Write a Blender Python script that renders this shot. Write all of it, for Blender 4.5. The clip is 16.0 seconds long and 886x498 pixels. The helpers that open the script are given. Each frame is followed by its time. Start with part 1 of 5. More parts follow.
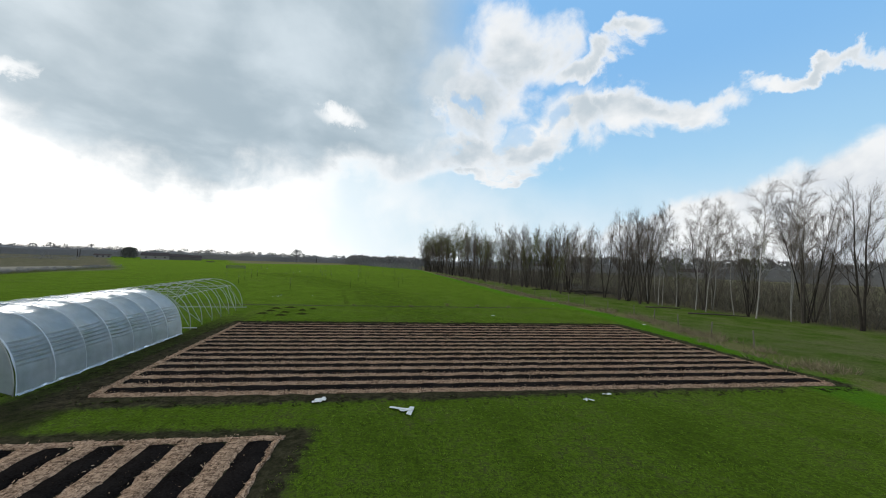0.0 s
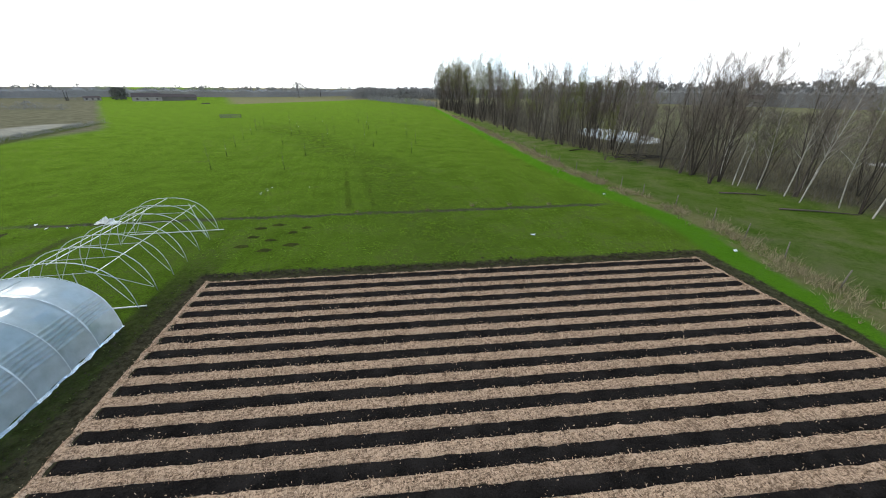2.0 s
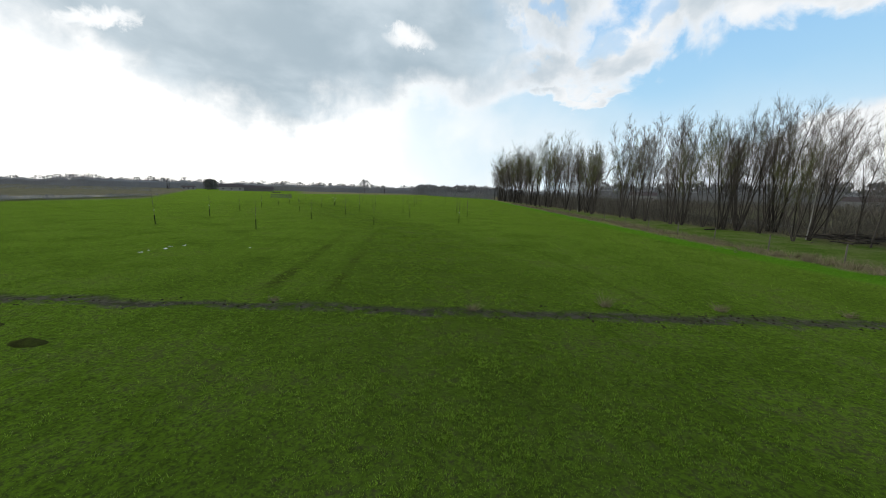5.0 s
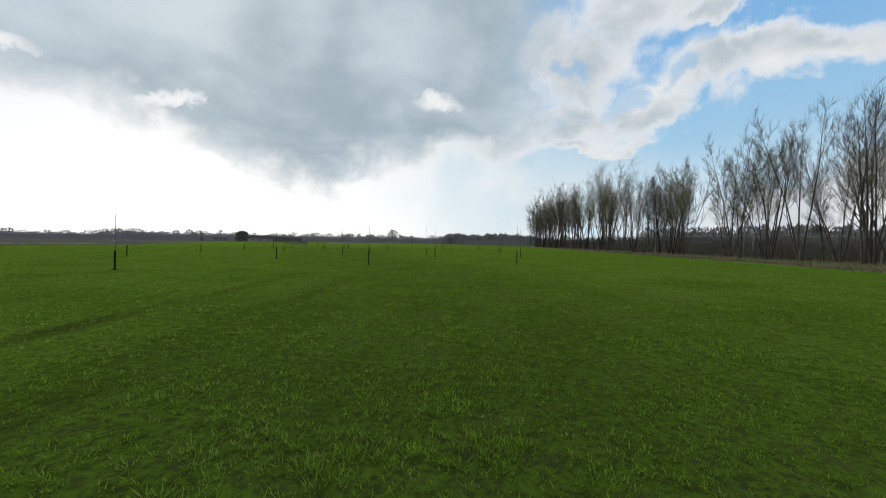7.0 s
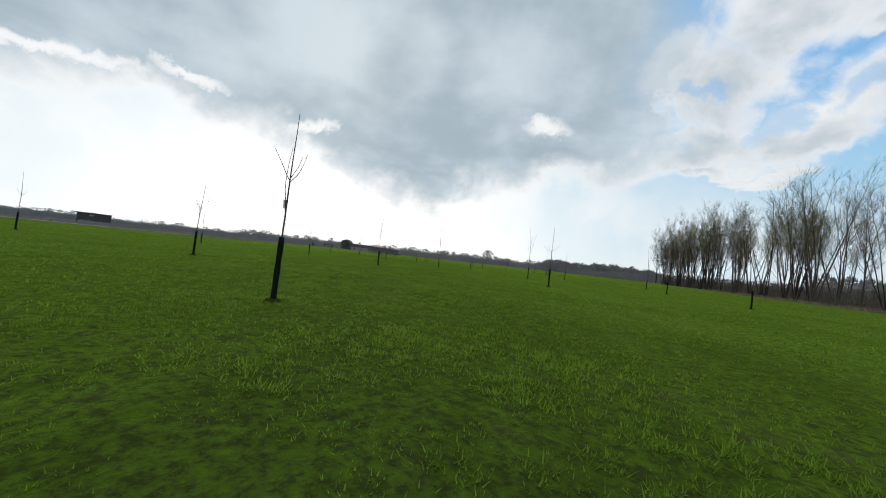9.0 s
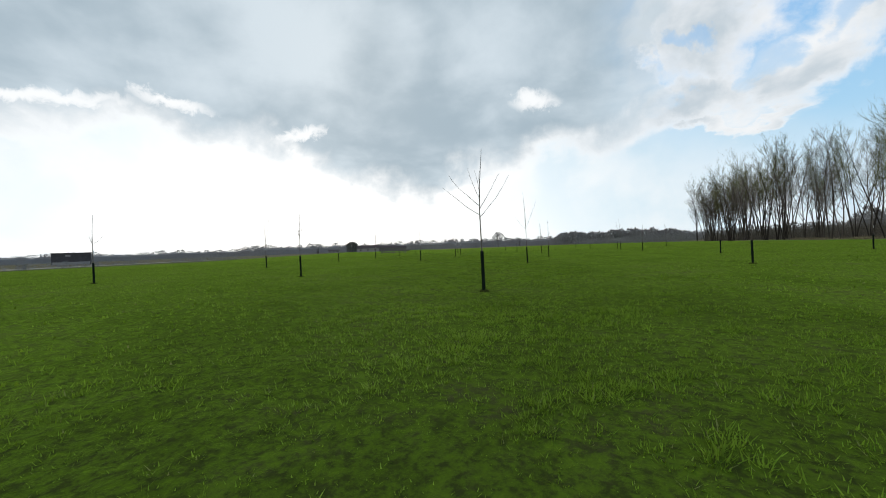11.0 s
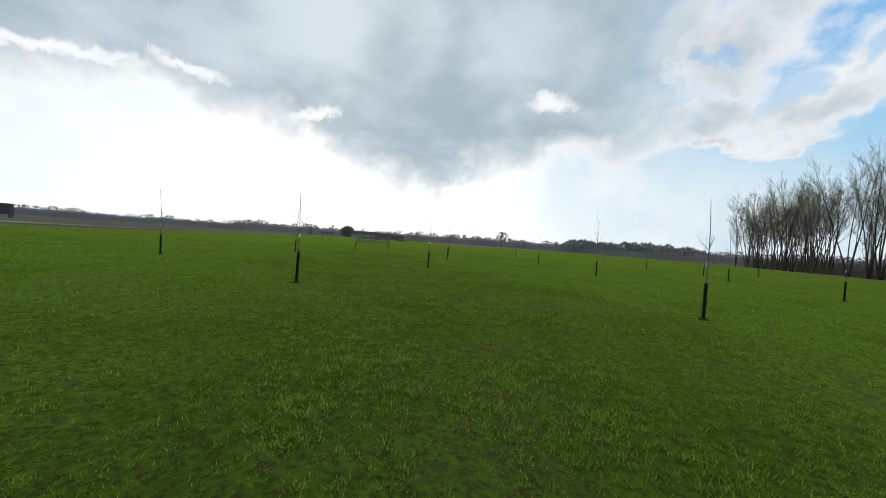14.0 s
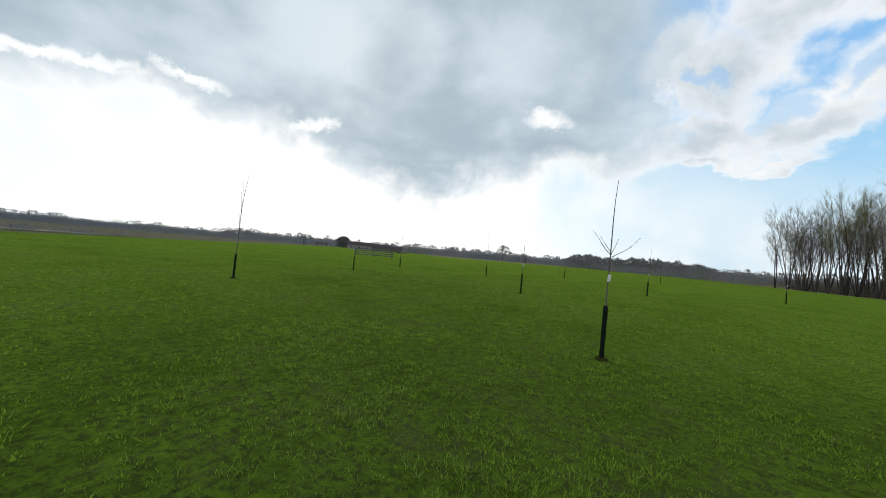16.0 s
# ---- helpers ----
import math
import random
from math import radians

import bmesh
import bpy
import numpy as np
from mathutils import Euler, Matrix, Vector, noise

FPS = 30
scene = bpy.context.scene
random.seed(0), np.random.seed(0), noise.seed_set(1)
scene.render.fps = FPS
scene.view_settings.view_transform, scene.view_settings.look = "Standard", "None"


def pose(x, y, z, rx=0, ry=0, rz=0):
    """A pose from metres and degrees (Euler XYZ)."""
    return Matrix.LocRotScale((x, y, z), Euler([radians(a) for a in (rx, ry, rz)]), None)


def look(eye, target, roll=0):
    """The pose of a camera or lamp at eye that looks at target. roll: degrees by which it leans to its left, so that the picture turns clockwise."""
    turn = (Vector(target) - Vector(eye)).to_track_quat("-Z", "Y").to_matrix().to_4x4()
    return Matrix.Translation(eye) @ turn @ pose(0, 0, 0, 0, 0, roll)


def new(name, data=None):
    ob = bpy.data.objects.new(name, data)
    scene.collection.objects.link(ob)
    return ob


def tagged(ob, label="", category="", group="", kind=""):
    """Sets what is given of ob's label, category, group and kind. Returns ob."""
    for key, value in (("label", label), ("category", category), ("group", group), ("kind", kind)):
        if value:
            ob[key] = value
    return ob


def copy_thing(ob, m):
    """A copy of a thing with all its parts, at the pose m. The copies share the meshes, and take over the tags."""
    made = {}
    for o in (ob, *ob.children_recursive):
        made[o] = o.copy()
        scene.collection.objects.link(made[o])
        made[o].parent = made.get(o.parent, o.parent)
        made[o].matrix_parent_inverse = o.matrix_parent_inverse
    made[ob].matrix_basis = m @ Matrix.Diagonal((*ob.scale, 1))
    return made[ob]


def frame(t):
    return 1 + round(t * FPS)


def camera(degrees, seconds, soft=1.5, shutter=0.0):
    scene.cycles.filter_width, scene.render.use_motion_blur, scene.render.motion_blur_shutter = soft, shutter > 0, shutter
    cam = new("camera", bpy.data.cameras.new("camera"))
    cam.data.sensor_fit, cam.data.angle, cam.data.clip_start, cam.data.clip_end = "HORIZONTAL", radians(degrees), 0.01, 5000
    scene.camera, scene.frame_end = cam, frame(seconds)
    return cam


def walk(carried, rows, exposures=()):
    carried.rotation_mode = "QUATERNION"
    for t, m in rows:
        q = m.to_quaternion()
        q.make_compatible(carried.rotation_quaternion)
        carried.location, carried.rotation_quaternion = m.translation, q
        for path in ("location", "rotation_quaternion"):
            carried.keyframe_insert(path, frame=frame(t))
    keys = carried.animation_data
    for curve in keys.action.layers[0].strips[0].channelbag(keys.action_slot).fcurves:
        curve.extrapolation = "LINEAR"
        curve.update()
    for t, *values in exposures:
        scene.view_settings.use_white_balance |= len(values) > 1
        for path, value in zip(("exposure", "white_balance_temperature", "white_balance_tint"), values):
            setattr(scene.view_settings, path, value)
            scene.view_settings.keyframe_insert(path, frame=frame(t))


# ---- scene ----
cam = camera(103.0, 16.0, soft=1.0)
PATH = [
    (0.0, pose(0.000, 0.000, 4.600, 92.333, -2.036, -0.002)),
    (0.5, pose(-0.178, 1.896, 8.130, 86.217, -1.266, 0.841)),
    (1.0, pose(-0.633, 4.363, 9.948, 78.914, -1.165, 1.187)),
    (1.5, pose(-0.818, 6.529, 10.129, 70.986, -0.949, 1.727)),
    (2.0, pose(-0.779, 8.696, 9.368, 65.498, -0.442, 2.418)),
    (2.5, pose(-1.032, 11.639, 8.358, 64.121, -0.489, 3.100)),
    (3.0, pose(-1.501, 14.754, 7.122, 65.965, -1.012, 3.689)),
    (3.2, pose(-1.307, 16.323, 6.698, 66.368, -0.890, 4.330)),
    (5.3, pose(-2.787, 29.593, 2.802, 82.989, -1.765, 12.085)),
    (5.5, pose(-3.337, 31.176, 2.567, 83.916, -1.716, 12.335)),
    (5.7, pose(-3.893, 32.697, 2.446, 84.393, -1.362, 12.527)),
    (6.0, pose(-4.242, 34.700, 1.980, 86.061, -0.639, 13.158)),
    (6.5, pose(-5.385, 38.459, 1.479, 87.824, -0.555, 14.254)),
    (7.0, pose(-6.403, 42.364, 1.218, 89.013, -0.831, 16.074)),
    (7.5, pose(-7.519, 46.611, 1.136, 89.884, -2.443, 19.074)),
    (8.0, pose(-8.719, 50.631, 0.994, 90.440, -4.403, 23.374)),
    (8.5, pose(-10.046, 54.043, 0.743, 90.972, -6.448, 28.421)),
    (8.7, pose(-10.638, 55.213, 0.676, 91.474, -7.192, 30.444)),
    (10.8, pose(-20.225, 64.172, 0.873, 90.122, -0.275, 34.783)),
    (11.0, pose(-21.162, 64.787, 0.830, 89.839, 2.077, 32.397)),
    (11.5, pose(-23.229, 66.625, 1.093, 89.209, 6.147, 26.674)),
    (12.0, pose(-24.794, 68.824, 1.136, 89.112, 7.611, 22.655)),
    (12.5, pose(-25.908, 71.438, 1.060, 89.728, 5.717, 21.736)),
    (13.0, pose(-26.669, 74.173, 1.039, 89.728, 2.781, 23.479)),
    (13.5, pose(-27.408, 76.916, 0.873, 89.307, -0.450, 27.190)),
    (14.0, pose(-28.557, 79.861, 1.194, 88.867, -3.954, 32.781)),
    (14.5, pose(-29.968, 82.521, 1.145, 88.823, -7.734, 39.368)),
    (15.0, pose(-31.855, 84.709, 0.808, 89.540, -9.333, 42.310)),
    (15.5, pose(-34.212, 86.260, 0.944, 90.493, -8.410, 40.598)),
    (16.0, pose(-36.960, 87.499, 1.246, 90.919, -4.904, 32.073)),
]
EXPOSURE = [(0.0, -0.05), (0.5, -0.02), (1.0, 0.2), (1.5, 0.45), (2.0, 0.85), (2.5, 1.46), (3.0, 0.98), (3.4, 0.85), (5.0, 0.0), (5.5, -0.12), (6.0, -0.18), (7.0, -0.22),
            (8.5, -0.15), (11.0, -0.05), (12.0, 0.05), (13.0, 0.0), (14.5, -0.1), (16.0, 0.0)]
walk(cam, PATH, EXPOSURE)

# ---- node helpers ----
class V:
    """A socket with arithmetic, to write node graphs as formulas."""
    def __init__(self, tree, socket):
        self.tree, self.s = tree, socket

    def _math(self, op, *others, clamp=False):
        n = self.tree.nodes.new("ShaderNodeMath")
        n.operation, n.use_clamp = op, clamp
        for i, o in enumerate((self, *others)):
            if isinstance(o, V):
                self.tree.links.new(o.s, n.inputs[i])
            else:
                n.inputs[i].default_value = o
        return V(self.tree, n.outputs[0])

    def __add__(self, o): return self._math("ADD", o)
    def __radd__(self, o): return self._math("ADD", o)
    def __sub__(self, o): return self._math("SUBTRACT", o)
    def __rsub__(self, o): return (self * -1.0) + o
    def __mul__(self, o): return self._math("MULTIPLY", o)
    def __rmul__(self, o): return self._math("MULTIPLY", o)
    def __truediv__(self, o): return self._math("DIVIDE", o)
    def max(self, o): return self._math("MAXIMUM", o)
    def min(self, o): return self._math("MINIMUM", o)
    def abs(self): return self._math("ABSOLUTE")
    def sqrt(self): return self._math("SQRT")
    def atan2(self, o): return self._math("ARCTAN2", o)
    def asin(self): return self._math("ARCSINE")
    def step(self, a, b):
        """0 below a, 1 above b, smooth between."""
        n = self.tree.nodes.new("ShaderNodeMapRange")
        n.interpolation_type = "SMOOTHSTEP"
        self.tree.links.new(self.s, n.inputs["Value"])
        n.inputs["From Min"].default_value, n.inputs["From Max"].default_value = a, b
        return V(self.tree, n.outputs["Result"])


class G:
    """A small builder of one node tree."""
    def __init__(self, tree):
        self.t = tree

    def node(self, kind, **inputs):
        n = self.t.nodes.new(kind)
        for k, v in inputs.items():
            self.put(n.inputs[k], v)
        return n

    def put(self, socket, v):
        if isinstance(v, V):
            self.t.links.new(v.s, socket)
        elif isinstance(v, (tuple, list)) and len(v) == 3 and socket.type == "RGBA":
            socket.default_value = (*v, 1)
        else:
            socket.default_value = v

    def out(self, n, name):
        return V(self.t, n.outputs[name])

    def noise(self, scale, vector=None, detail=4.0, rough=0.55, distortion=0.0):
        n = self.node("ShaderNodeTexNoise", Scale=scale, Detail=detail, Roughness=rough, Distortion=distortion)
        if vector is not None:
            self.put(n.inputs["Vector"], vector)
        return V(self.t, n.outputs["Fac"])

    def voronoi(self, scale, vector=None, out="Distance"):
        n = self.node("ShaderNodeTexVoronoi", Scale=scale)
        if vector is not None:
            self.put(n.inputs["Vector"], vector)
        return V(self.t, n.outputs[out])

    def mix(self, fac, a, b):
        n = self.t.nodes.new("ShaderNodeMix")
        n.data_type = "RGBA"
        self.put(n.inputs[0], fac), self.put(n.inputs[6], a), self.put(n.inputs[7], b)
        return V(self.t, n.outputs[2])

    def ramp(self, fac, stops):
        n = self.t.nodes.new("ShaderNodeValToRGB")
        e = n.color_ramp.elements
        while len(e) < len(stops):
            e.new(0.5)
        for i, (p, c) in enumerate(stops):
            e[i].position, e[i].color = p, (*c, 1) if isinstance(c, (tuple, list)) else (c, c, c, 1)
        self.put(n.inputs[0], fac)
        return V(self.t, n.outputs["Color"])

    def xyz(self, v):
        n = self.node("ShaderNodeSeparateXYZ")
        self.put(n.inputs[0], v)
        return [V(self.t, o) for o in n.outputs]

    def vec(self, x, y, z):
        n = self.node("ShaderNodeCombineXYZ")
        for s, v in zip(n.inputs, (x, y, z)):
            self.put(s, v)
        return V(self.t, n.outputs[0])


# ---- world and sun ----
SUN_AZ, SUN_EL = 48.0, 30.0        # degrees left of +y, degrees up
world = bpy.data.worlds.new("sky")
scene.world = world
world.use_nodes = True
g = G(world.node_tree)
sky = g.node("ShaderNodeTexSky")
sky.sky_type, sky.sun_disc = "NISHITA", False
sky.sun_elevation, sky.sun_rotation = radians(SUN_EL), radians(-SUN_AZ)
direction = g.out(g.node("ShaderNodeTexCoord"), "Generated")
dx, dy, dz = g.xyz(direction)
az = (dx * -1.0).atan2(dy) * 57.2958
el = dz.max(-1.0).min(1.0).asin() * 57.2958
up = dz.max(0.0) + 0.16
flat = g.vec(dx / up, dy / up, 0.0)          # the cloud deck seen in perspective
big = g.noise(0.9, flat, 3.0, 0.5) - 0.5
fbm = g.noise(2.1, flat, 7.0, 0.52, 0.25) - 0.5
soft = g.noise(4.5, direction, 5.0, 0.5, 0.2) - 0.5
puff = g.noise(9.0, direction, 7.0, 0.55, 0.25) - 0.5
tatter = g.noise(30.0, direction, 5.0, 0.6, 0.5) - 0.5
curl = g.node("ShaderNodeTexNoise", Scale=5.5, Detail=8.0, Roughness=0.56, Distortion=0.3)
g.put(curl.inputs["Vector"], direction)
cu, cv, cw = g.xyz(g.out(curl, "Color"))
waz, wel = az + (cu - 0.5) * 26.0, el + (cv - 0.5) * 15.0          # azimuth and elevation, ruffled
# lower edge of the grey deck, elevation by azimuth (-60 to 100 degrees)
edge = g.ramp((az + (cw - 0.5) * 24.0 + (cu - 0.5) * 8.0 + 60.0) / 160.0, [(0.30, 1.0), (0.34, 0.84), (0.37, 0.60), (0.384, 0.43), (0.4125, 0.33), (0.469, 0.295), (0.525, 0.272), (0.553, 0.24), (0.569, 0.18), (0.5775, 0.165),
                                    (0.6125, 0.18), (0.656, 0.20), (0.6875, 0.235), (0.7125, 0.275), (0.7375, 0.315), (0.775, 0.34), (0.85, 0.345), (0.925, 0.30), (1.0, 0.2)])
edge = g.xyz(edge)[0] * 40.0


def oval(a, e, wa, we, turn=0.0):
    """1 in the middle of an oval of the sky, 0 on its rim, less outside."""
    p, q = (waz - a) / wa, (wel - e - (waz - a) * turn) / we
    return 1.0 - (p * p + q * q)


def any_of(ovals):
    out = oval(*ovals[0])
    for o in ovals[1:]:
        out = out.max(oval(*o))
    return out.max(-6.0)


# behind everything: bright haze round the sun and along the horizon, open blue to the right
glow = 1.0 - (((az - 50.0) / 62.0).abs() + el / 70.0).step(0.15, 1.05)
haze = g.mix(glow, g.mix((soft + puff * 0.5 + 0.5).step(0.25, 0.75), (0.62, 0.79, 0.90), (0.88, 0.94, 0.97)), (1.22, 1.22, 1.20))
blue = g.mix(el.step(9.0, 30.0), (0.43, 0.70, 0.91), (0.24, 0.51, 0.87))
blue = g.mix((1.0 - (el + soft * 10.0).step(3.0, 17.0)) * 0.9, blue, haze)
bank = ((az + 28.0) * -0.30 + 7.5 - el + puff * 7.0 + soft * 4.0).step(-0.4, 1.6) * (0.0 - az).step(14.0, 26.0)
blue = g.mix(bank, blue, g.mix((puff * 1.6 + soft + 0.5).step(0.2, 0.8), (0.66, 0.71, 0.77), (0.92, 0.94, 0.95)))
back = g.mix((el * 0.9 - az + soft * 26.0).step(-4.0, 34.0), haze, blue)
# heaped white cloud along the right rim of the deck, torn open in places
heap = any_of([(-4.0, 25.5, 7.0, 6.0, 0.0), (-5.0, 17.5, 8.0, 3.6, -0.15), (-9.0, 32.0, 8.0, 4.5, 0.0), (-14.5, 19.5, 4.0, 4.2, 0.0), (-20.0, 22.0, 6.5, 3.8, 0.05), (-28.0, 22.6, 7.5, 2.1, 0.10),
               (-34.5, 21.8, 4.0, 1.3, 0.05), (-20.0, 29.0, 4.5, 1.7, 0.0), (-27.0, 31.0, 3.5, 1.5, 0.0), (-10.0, 14.6, 7.0, 0.9, -0.15), (-46.0, 22.0, 6.0, 0.8, 0.06)])
torn = any_of([(0.9, 23.0, 1.5, 1.6, 0.3), (-0.8, 17.2, 1.6, 1.3, 0.2), (-15.8, 22.3, 1.5, 1.9, -0.3), (-11.5, 21.5, 1.4, 2.4, -0.4), (-18.5, 25.9, 3.0, 1.1, 0.1), (-3.0, 25.0, 1.8, 0.8, 0.2)])
heap = heap.min(1.0) * 0.8 + puff * 1.7 + tatter * 0.35
heap_cover = heap.step(-0.75, 0.60) * (1.0 - (torn + puff * 1.5 + tatter * 0.8).step(-0.9, 1.2) * 0.6)
heap_body = (heap - puff * 1.2).step(-0.1, 0.8) * (soft * 2.2 + fbm * 1.6 + puff * 0.8 + 0.5).step(0.15, 0.85)
heap_tone = g.mix(heap_body, (0.95, 0.965, 0.975), (0.56, 0.64, 0.70))
# the grey deck, with thin bright openings
def slit(a, e, wa, we, turn):
    p, q = (az - a + tatter * 5.0 + puff * 4.0) / wa, (el - e - (az - a) * turn + tatter * 3.4 + puff * 2.2) / we
    return (1.0 - (p * p + q * q)).step(-1.1, 1.1)


gaps = slit(17.1, 21.3, 3.0, 1.25, 0.10)
for hole in ((53.8, 17.4, 2.9, 0.95, -0.35), (69.3, 19.4, 3.6, 0.8, 0.1), (82.0, 17.2, 7.5, 0.75, -0.19), (95.0, 14.0, 6.0, 0.7, -0.2)):
    gaps = gaps.max(slit(*hole))
lift = ((el - edge + soft * 4.0 + (cv - 0.5) * 8.0) / 7.0).max(-1.5).min(1.2)
dens = lift * 0.75 + fbm * 0.6 + puff * 0.6 + tatter * 0.2
cover = dens.step(-0.14, 0.22) * (az + soft * 22.0).step(-9.0, 9.0)
thick = dens.step(-0.05, 0.55) * (1.0 - gaps * 0.9)
grey = g.mix((big * 1.5 + fbm * 1.4 + soft * 0.9 + puff * 0.4 + 0.5).step(0.08, 0.95), (0.39, 0.49, 0.56), (0.66, 0.755, 0.82))
deck = g.mix(thick, g.mix(az.step(-6.0, 18.0), (0.74, 0.80, 0.85), (1.05, 1.06, 1.06)), grey)
clouds = g.mix(heap_cover, back, heap_tone)
clouds = g.mix(cover, clouds, deck)
behind = az.abs().step(98.0, 125.0)
clouds = g.mix(behind, clouds, g.mix((big + 0.5).step(0.3, 0.7), (0.55, 0.62, 0.70), (0.8, 0.84, 0.88)))
scaled = g.t.nodes.new("ShaderNodeVectorMath")
scaled.operation = "SCALE"
g.t.links.new(sky.outputs[0], scaled.inputs[0])
scaled.inputs["Scale"].default_value = 0.06
total = g.mix(0.94, V(world.node_tree, scaled.outputs[0]), clouds)
background = world.node_tree.nodes["Background"]
g.put(background.inputs["Color"], total)
background.inputs["Strength"].default_value = 1.06

sun = new("sun", bpy.data.lights.new("sun", "SUN"))
sun.data.energy, sun.data.angle, sun.data.color = 1.1, radians(14), (1.0, 0.95, 0.87)
sd = Vector((-math.sin(radians(SUN_AZ)) * math.cos(radians(SUN_EL)), math.cos(radians(SUN_AZ)) * math.cos(radians(SUN_EL)), math.sin(radians(SUN_EL))))
sun.matrix_world = look(sd * 100, (0, 0, 0))


# ---- materials ----
def material(name, rough=0.9, metal=0.0):
    m = bpy.data.materials.new(name)
    m.use_nodes = True
    b = m.node_tree.nodes["Principled BSDF"]
    b.inputs["Roughness"].default_value, b.inputs["Metallic"].default_value = rough, metal
    b.inputs["Specular IOR Level"].default_value = 0.3
    return m, G(m.node_tree), b


def bump(g, b, height, strength=0.5, distance=0.05):
    n = g.node("ShaderNodeBump", Strength=strength, Distance=distance, Height=height)
    g.put(b.inputs["Normal"], g.out(n, "Normal"))


def simple(name, c1, c2, scale, rough=0.9, metal=0.0, bumps=0.4, dist=0.02, island=0.0, per_object=0.0):
    """Two-tone surface: broad stains, fine grain, relief."""
    m, g, b = material(name, rough, metal)
    pos = g.out(g.node("ShaderNodeNewGeometry"), "Position")
    broad, grain = g.noise(scale, pos, 4.0), g.noise(scale * 9.0, pos, 5.0, 0.6)
    f = broad * 0.6 + grain * 0.5 - 0.05
    if island:
        f = f + (g.out(g.node("ShaderNodeNewGeometry"), "Random Per Island") - 0.5) * island
    if per_object:
        f = f + (g.out(g.node("ShaderNodeObjectInfo"), "Random") - 0.5) * per_object
    b.inputs["Specular IOR Level"].default_value = 0.3 if rough < 0.8 else 0.0
    g.put(b.inputs["Base Color"], g.mix(f.step(0.15, 0.85), c1, c2))
    if bumps:
        bump(g, b, grain, bumps, dist)
    return m


def ground_material():
    m, g, b = material("field_ground", 0.95)
    pos = g.out(g.node("ShaderNodeNewGeometry"), "Position")
    x, y, z = g.xyz(pos)
    n_big, n_mid, n_fine, n_tiny = g.noise(0.035, pos, 3.0), g.noise(0.35, pos, 5.0, 0.6), g.noise(3.0, pos, 6.0, 0.7), g.noise(19.0, pos, 5.0, 0.75)
    w = (n_mid - 0.5) * 3.0 + (n_fine - 0.5) * 0.8
    lush = g.mix((n_mid * 0.7 + n_fine * 0.5).step(0.35, 0.85), (0.041, 0.070, 0.0062), (0.086, 0.143, 0.0128))
    n_tuft = g.noise(8.0, pos, 6.0, 0.8, 0.4)
    lush = g.mix((n_tuft * 0.55 + n_tiny * 0.65).step(0.54, 0.70) * 0.75, lush, (0.020, 0.022, 0.0080))
    lush = g.mix((1.0 - (n_tuft * 0.6 + n_tiny * 0.5).step(0.40, 0.52)) * 0.4, lush, (0.105, 0.185, 0.009))
    lush = g.mix((n_fine * 0.6 + n_mid * 0.5).step(0.58, 0.72) * 0.55, lush, (0.040, 0.058, 0.004))
    bare = g.mix(n_fine.step(0.3, 0.7), (0.024, 0.021, 0.012), (0.058, 0.049, 0.029))
    near_beds = 1.0 - (y - x * 0.19).step(33.0, 40.0)
    worn = (n_mid * 0.60 + n_fine * 0.55 + n_tuft * 0.18 + n_big * 0.25 + near_beds * 0.05).step(0.80, 0.97)
    rows = g.noise(1.0, g.vec((x * 0.955 + y * 0.297) * 2.6, (y * 0.955 - x * 0.297) * 0.07, 0.0), 3.0, 0.6)
    lush = g.mix(rows.step(0.48, 0.66) * 0.25, lush, (0.026, 0.048, 0.003))
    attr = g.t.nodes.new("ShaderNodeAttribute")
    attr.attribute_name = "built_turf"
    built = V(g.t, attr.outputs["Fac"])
    # Mossy earth under the built blades, the shade between them put into its colour.
    moss_shade = g.mix((n_tiny * 0.6 + n_fine * 0.5).step(0.4, 0.75), (0.038, 0.056, 0.0085), (0.026, 0.023, 0.013))
    lush = g.mix(built * 0.30, lush, moss_shade)
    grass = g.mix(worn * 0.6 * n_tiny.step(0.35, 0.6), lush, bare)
    # rough pasture between the fence and the wood
    rough_p = g.mix((n_mid * 0.6 + n_fine * 0.6).step(0.4, 0.8), (0.026, 0.048, 0.007), (0.058, 0.080, 0.015))
    rough_p = g.mix((n_big * 0.5 + n_mid * 0.6 + n_fine * 0.2).step(0.55, 0.85) * 0.7, rough_p, (0.070, 0.062, 0.038))
    fence = 19.0 - (y - 36.0).max(0.0).min(20.0) * 0.29 - (y - 56.0).max(0.0) * 0.165
    side = x - fence + w * 0.6
    col = g.mix(side.step(-1.0, 1.6), grass, rough_p)
    # rank green strip along the verge, then dead grass on the fence line
    rank = side.step(-4.2, -3.2) * (1.0 - side.step(-1.6, -0.6))
    col = g.mix(rank * (0.25 + n_fine * 0.5), col, (0.032, 0.110, 0.004))
    dead = side.step(-1.9, -1.0) * (1.0 - side.step(0.2, 1.6))
    straw = g.mix(n_fine.step(0.35, 0.7), (0.105, 0.088, 0.048), (0.07, 0.07, 0.024))
    col = g.mix(dead * n_mid.step(0.3, 0.55) * 0.8, col, straw)
    # wood floor: leaf litter and bare earth
    wood_edge = 29.5 - (y - 45.0).max(0.0).min(45.0) * 0.37 - (y - 90.0).max(0.0) * 0.215 + (45.0 - y).max(0.0) * 0.45
    inwood = (x - wood_edge + w * 1.6).step(-1.0, 5.5)
    litter = g.mix(n_fine.step(0.3, 0.7), (0.045, 0.041, 0.022), (0.090, 0.076, 0.046))
    col = g.mix(inwood, col, litter)
    # trodden earth beside the tunnels and round the beds
    rx, ry = x * 0.976 + y * 0.218, y * 0.976 - x * 0.218
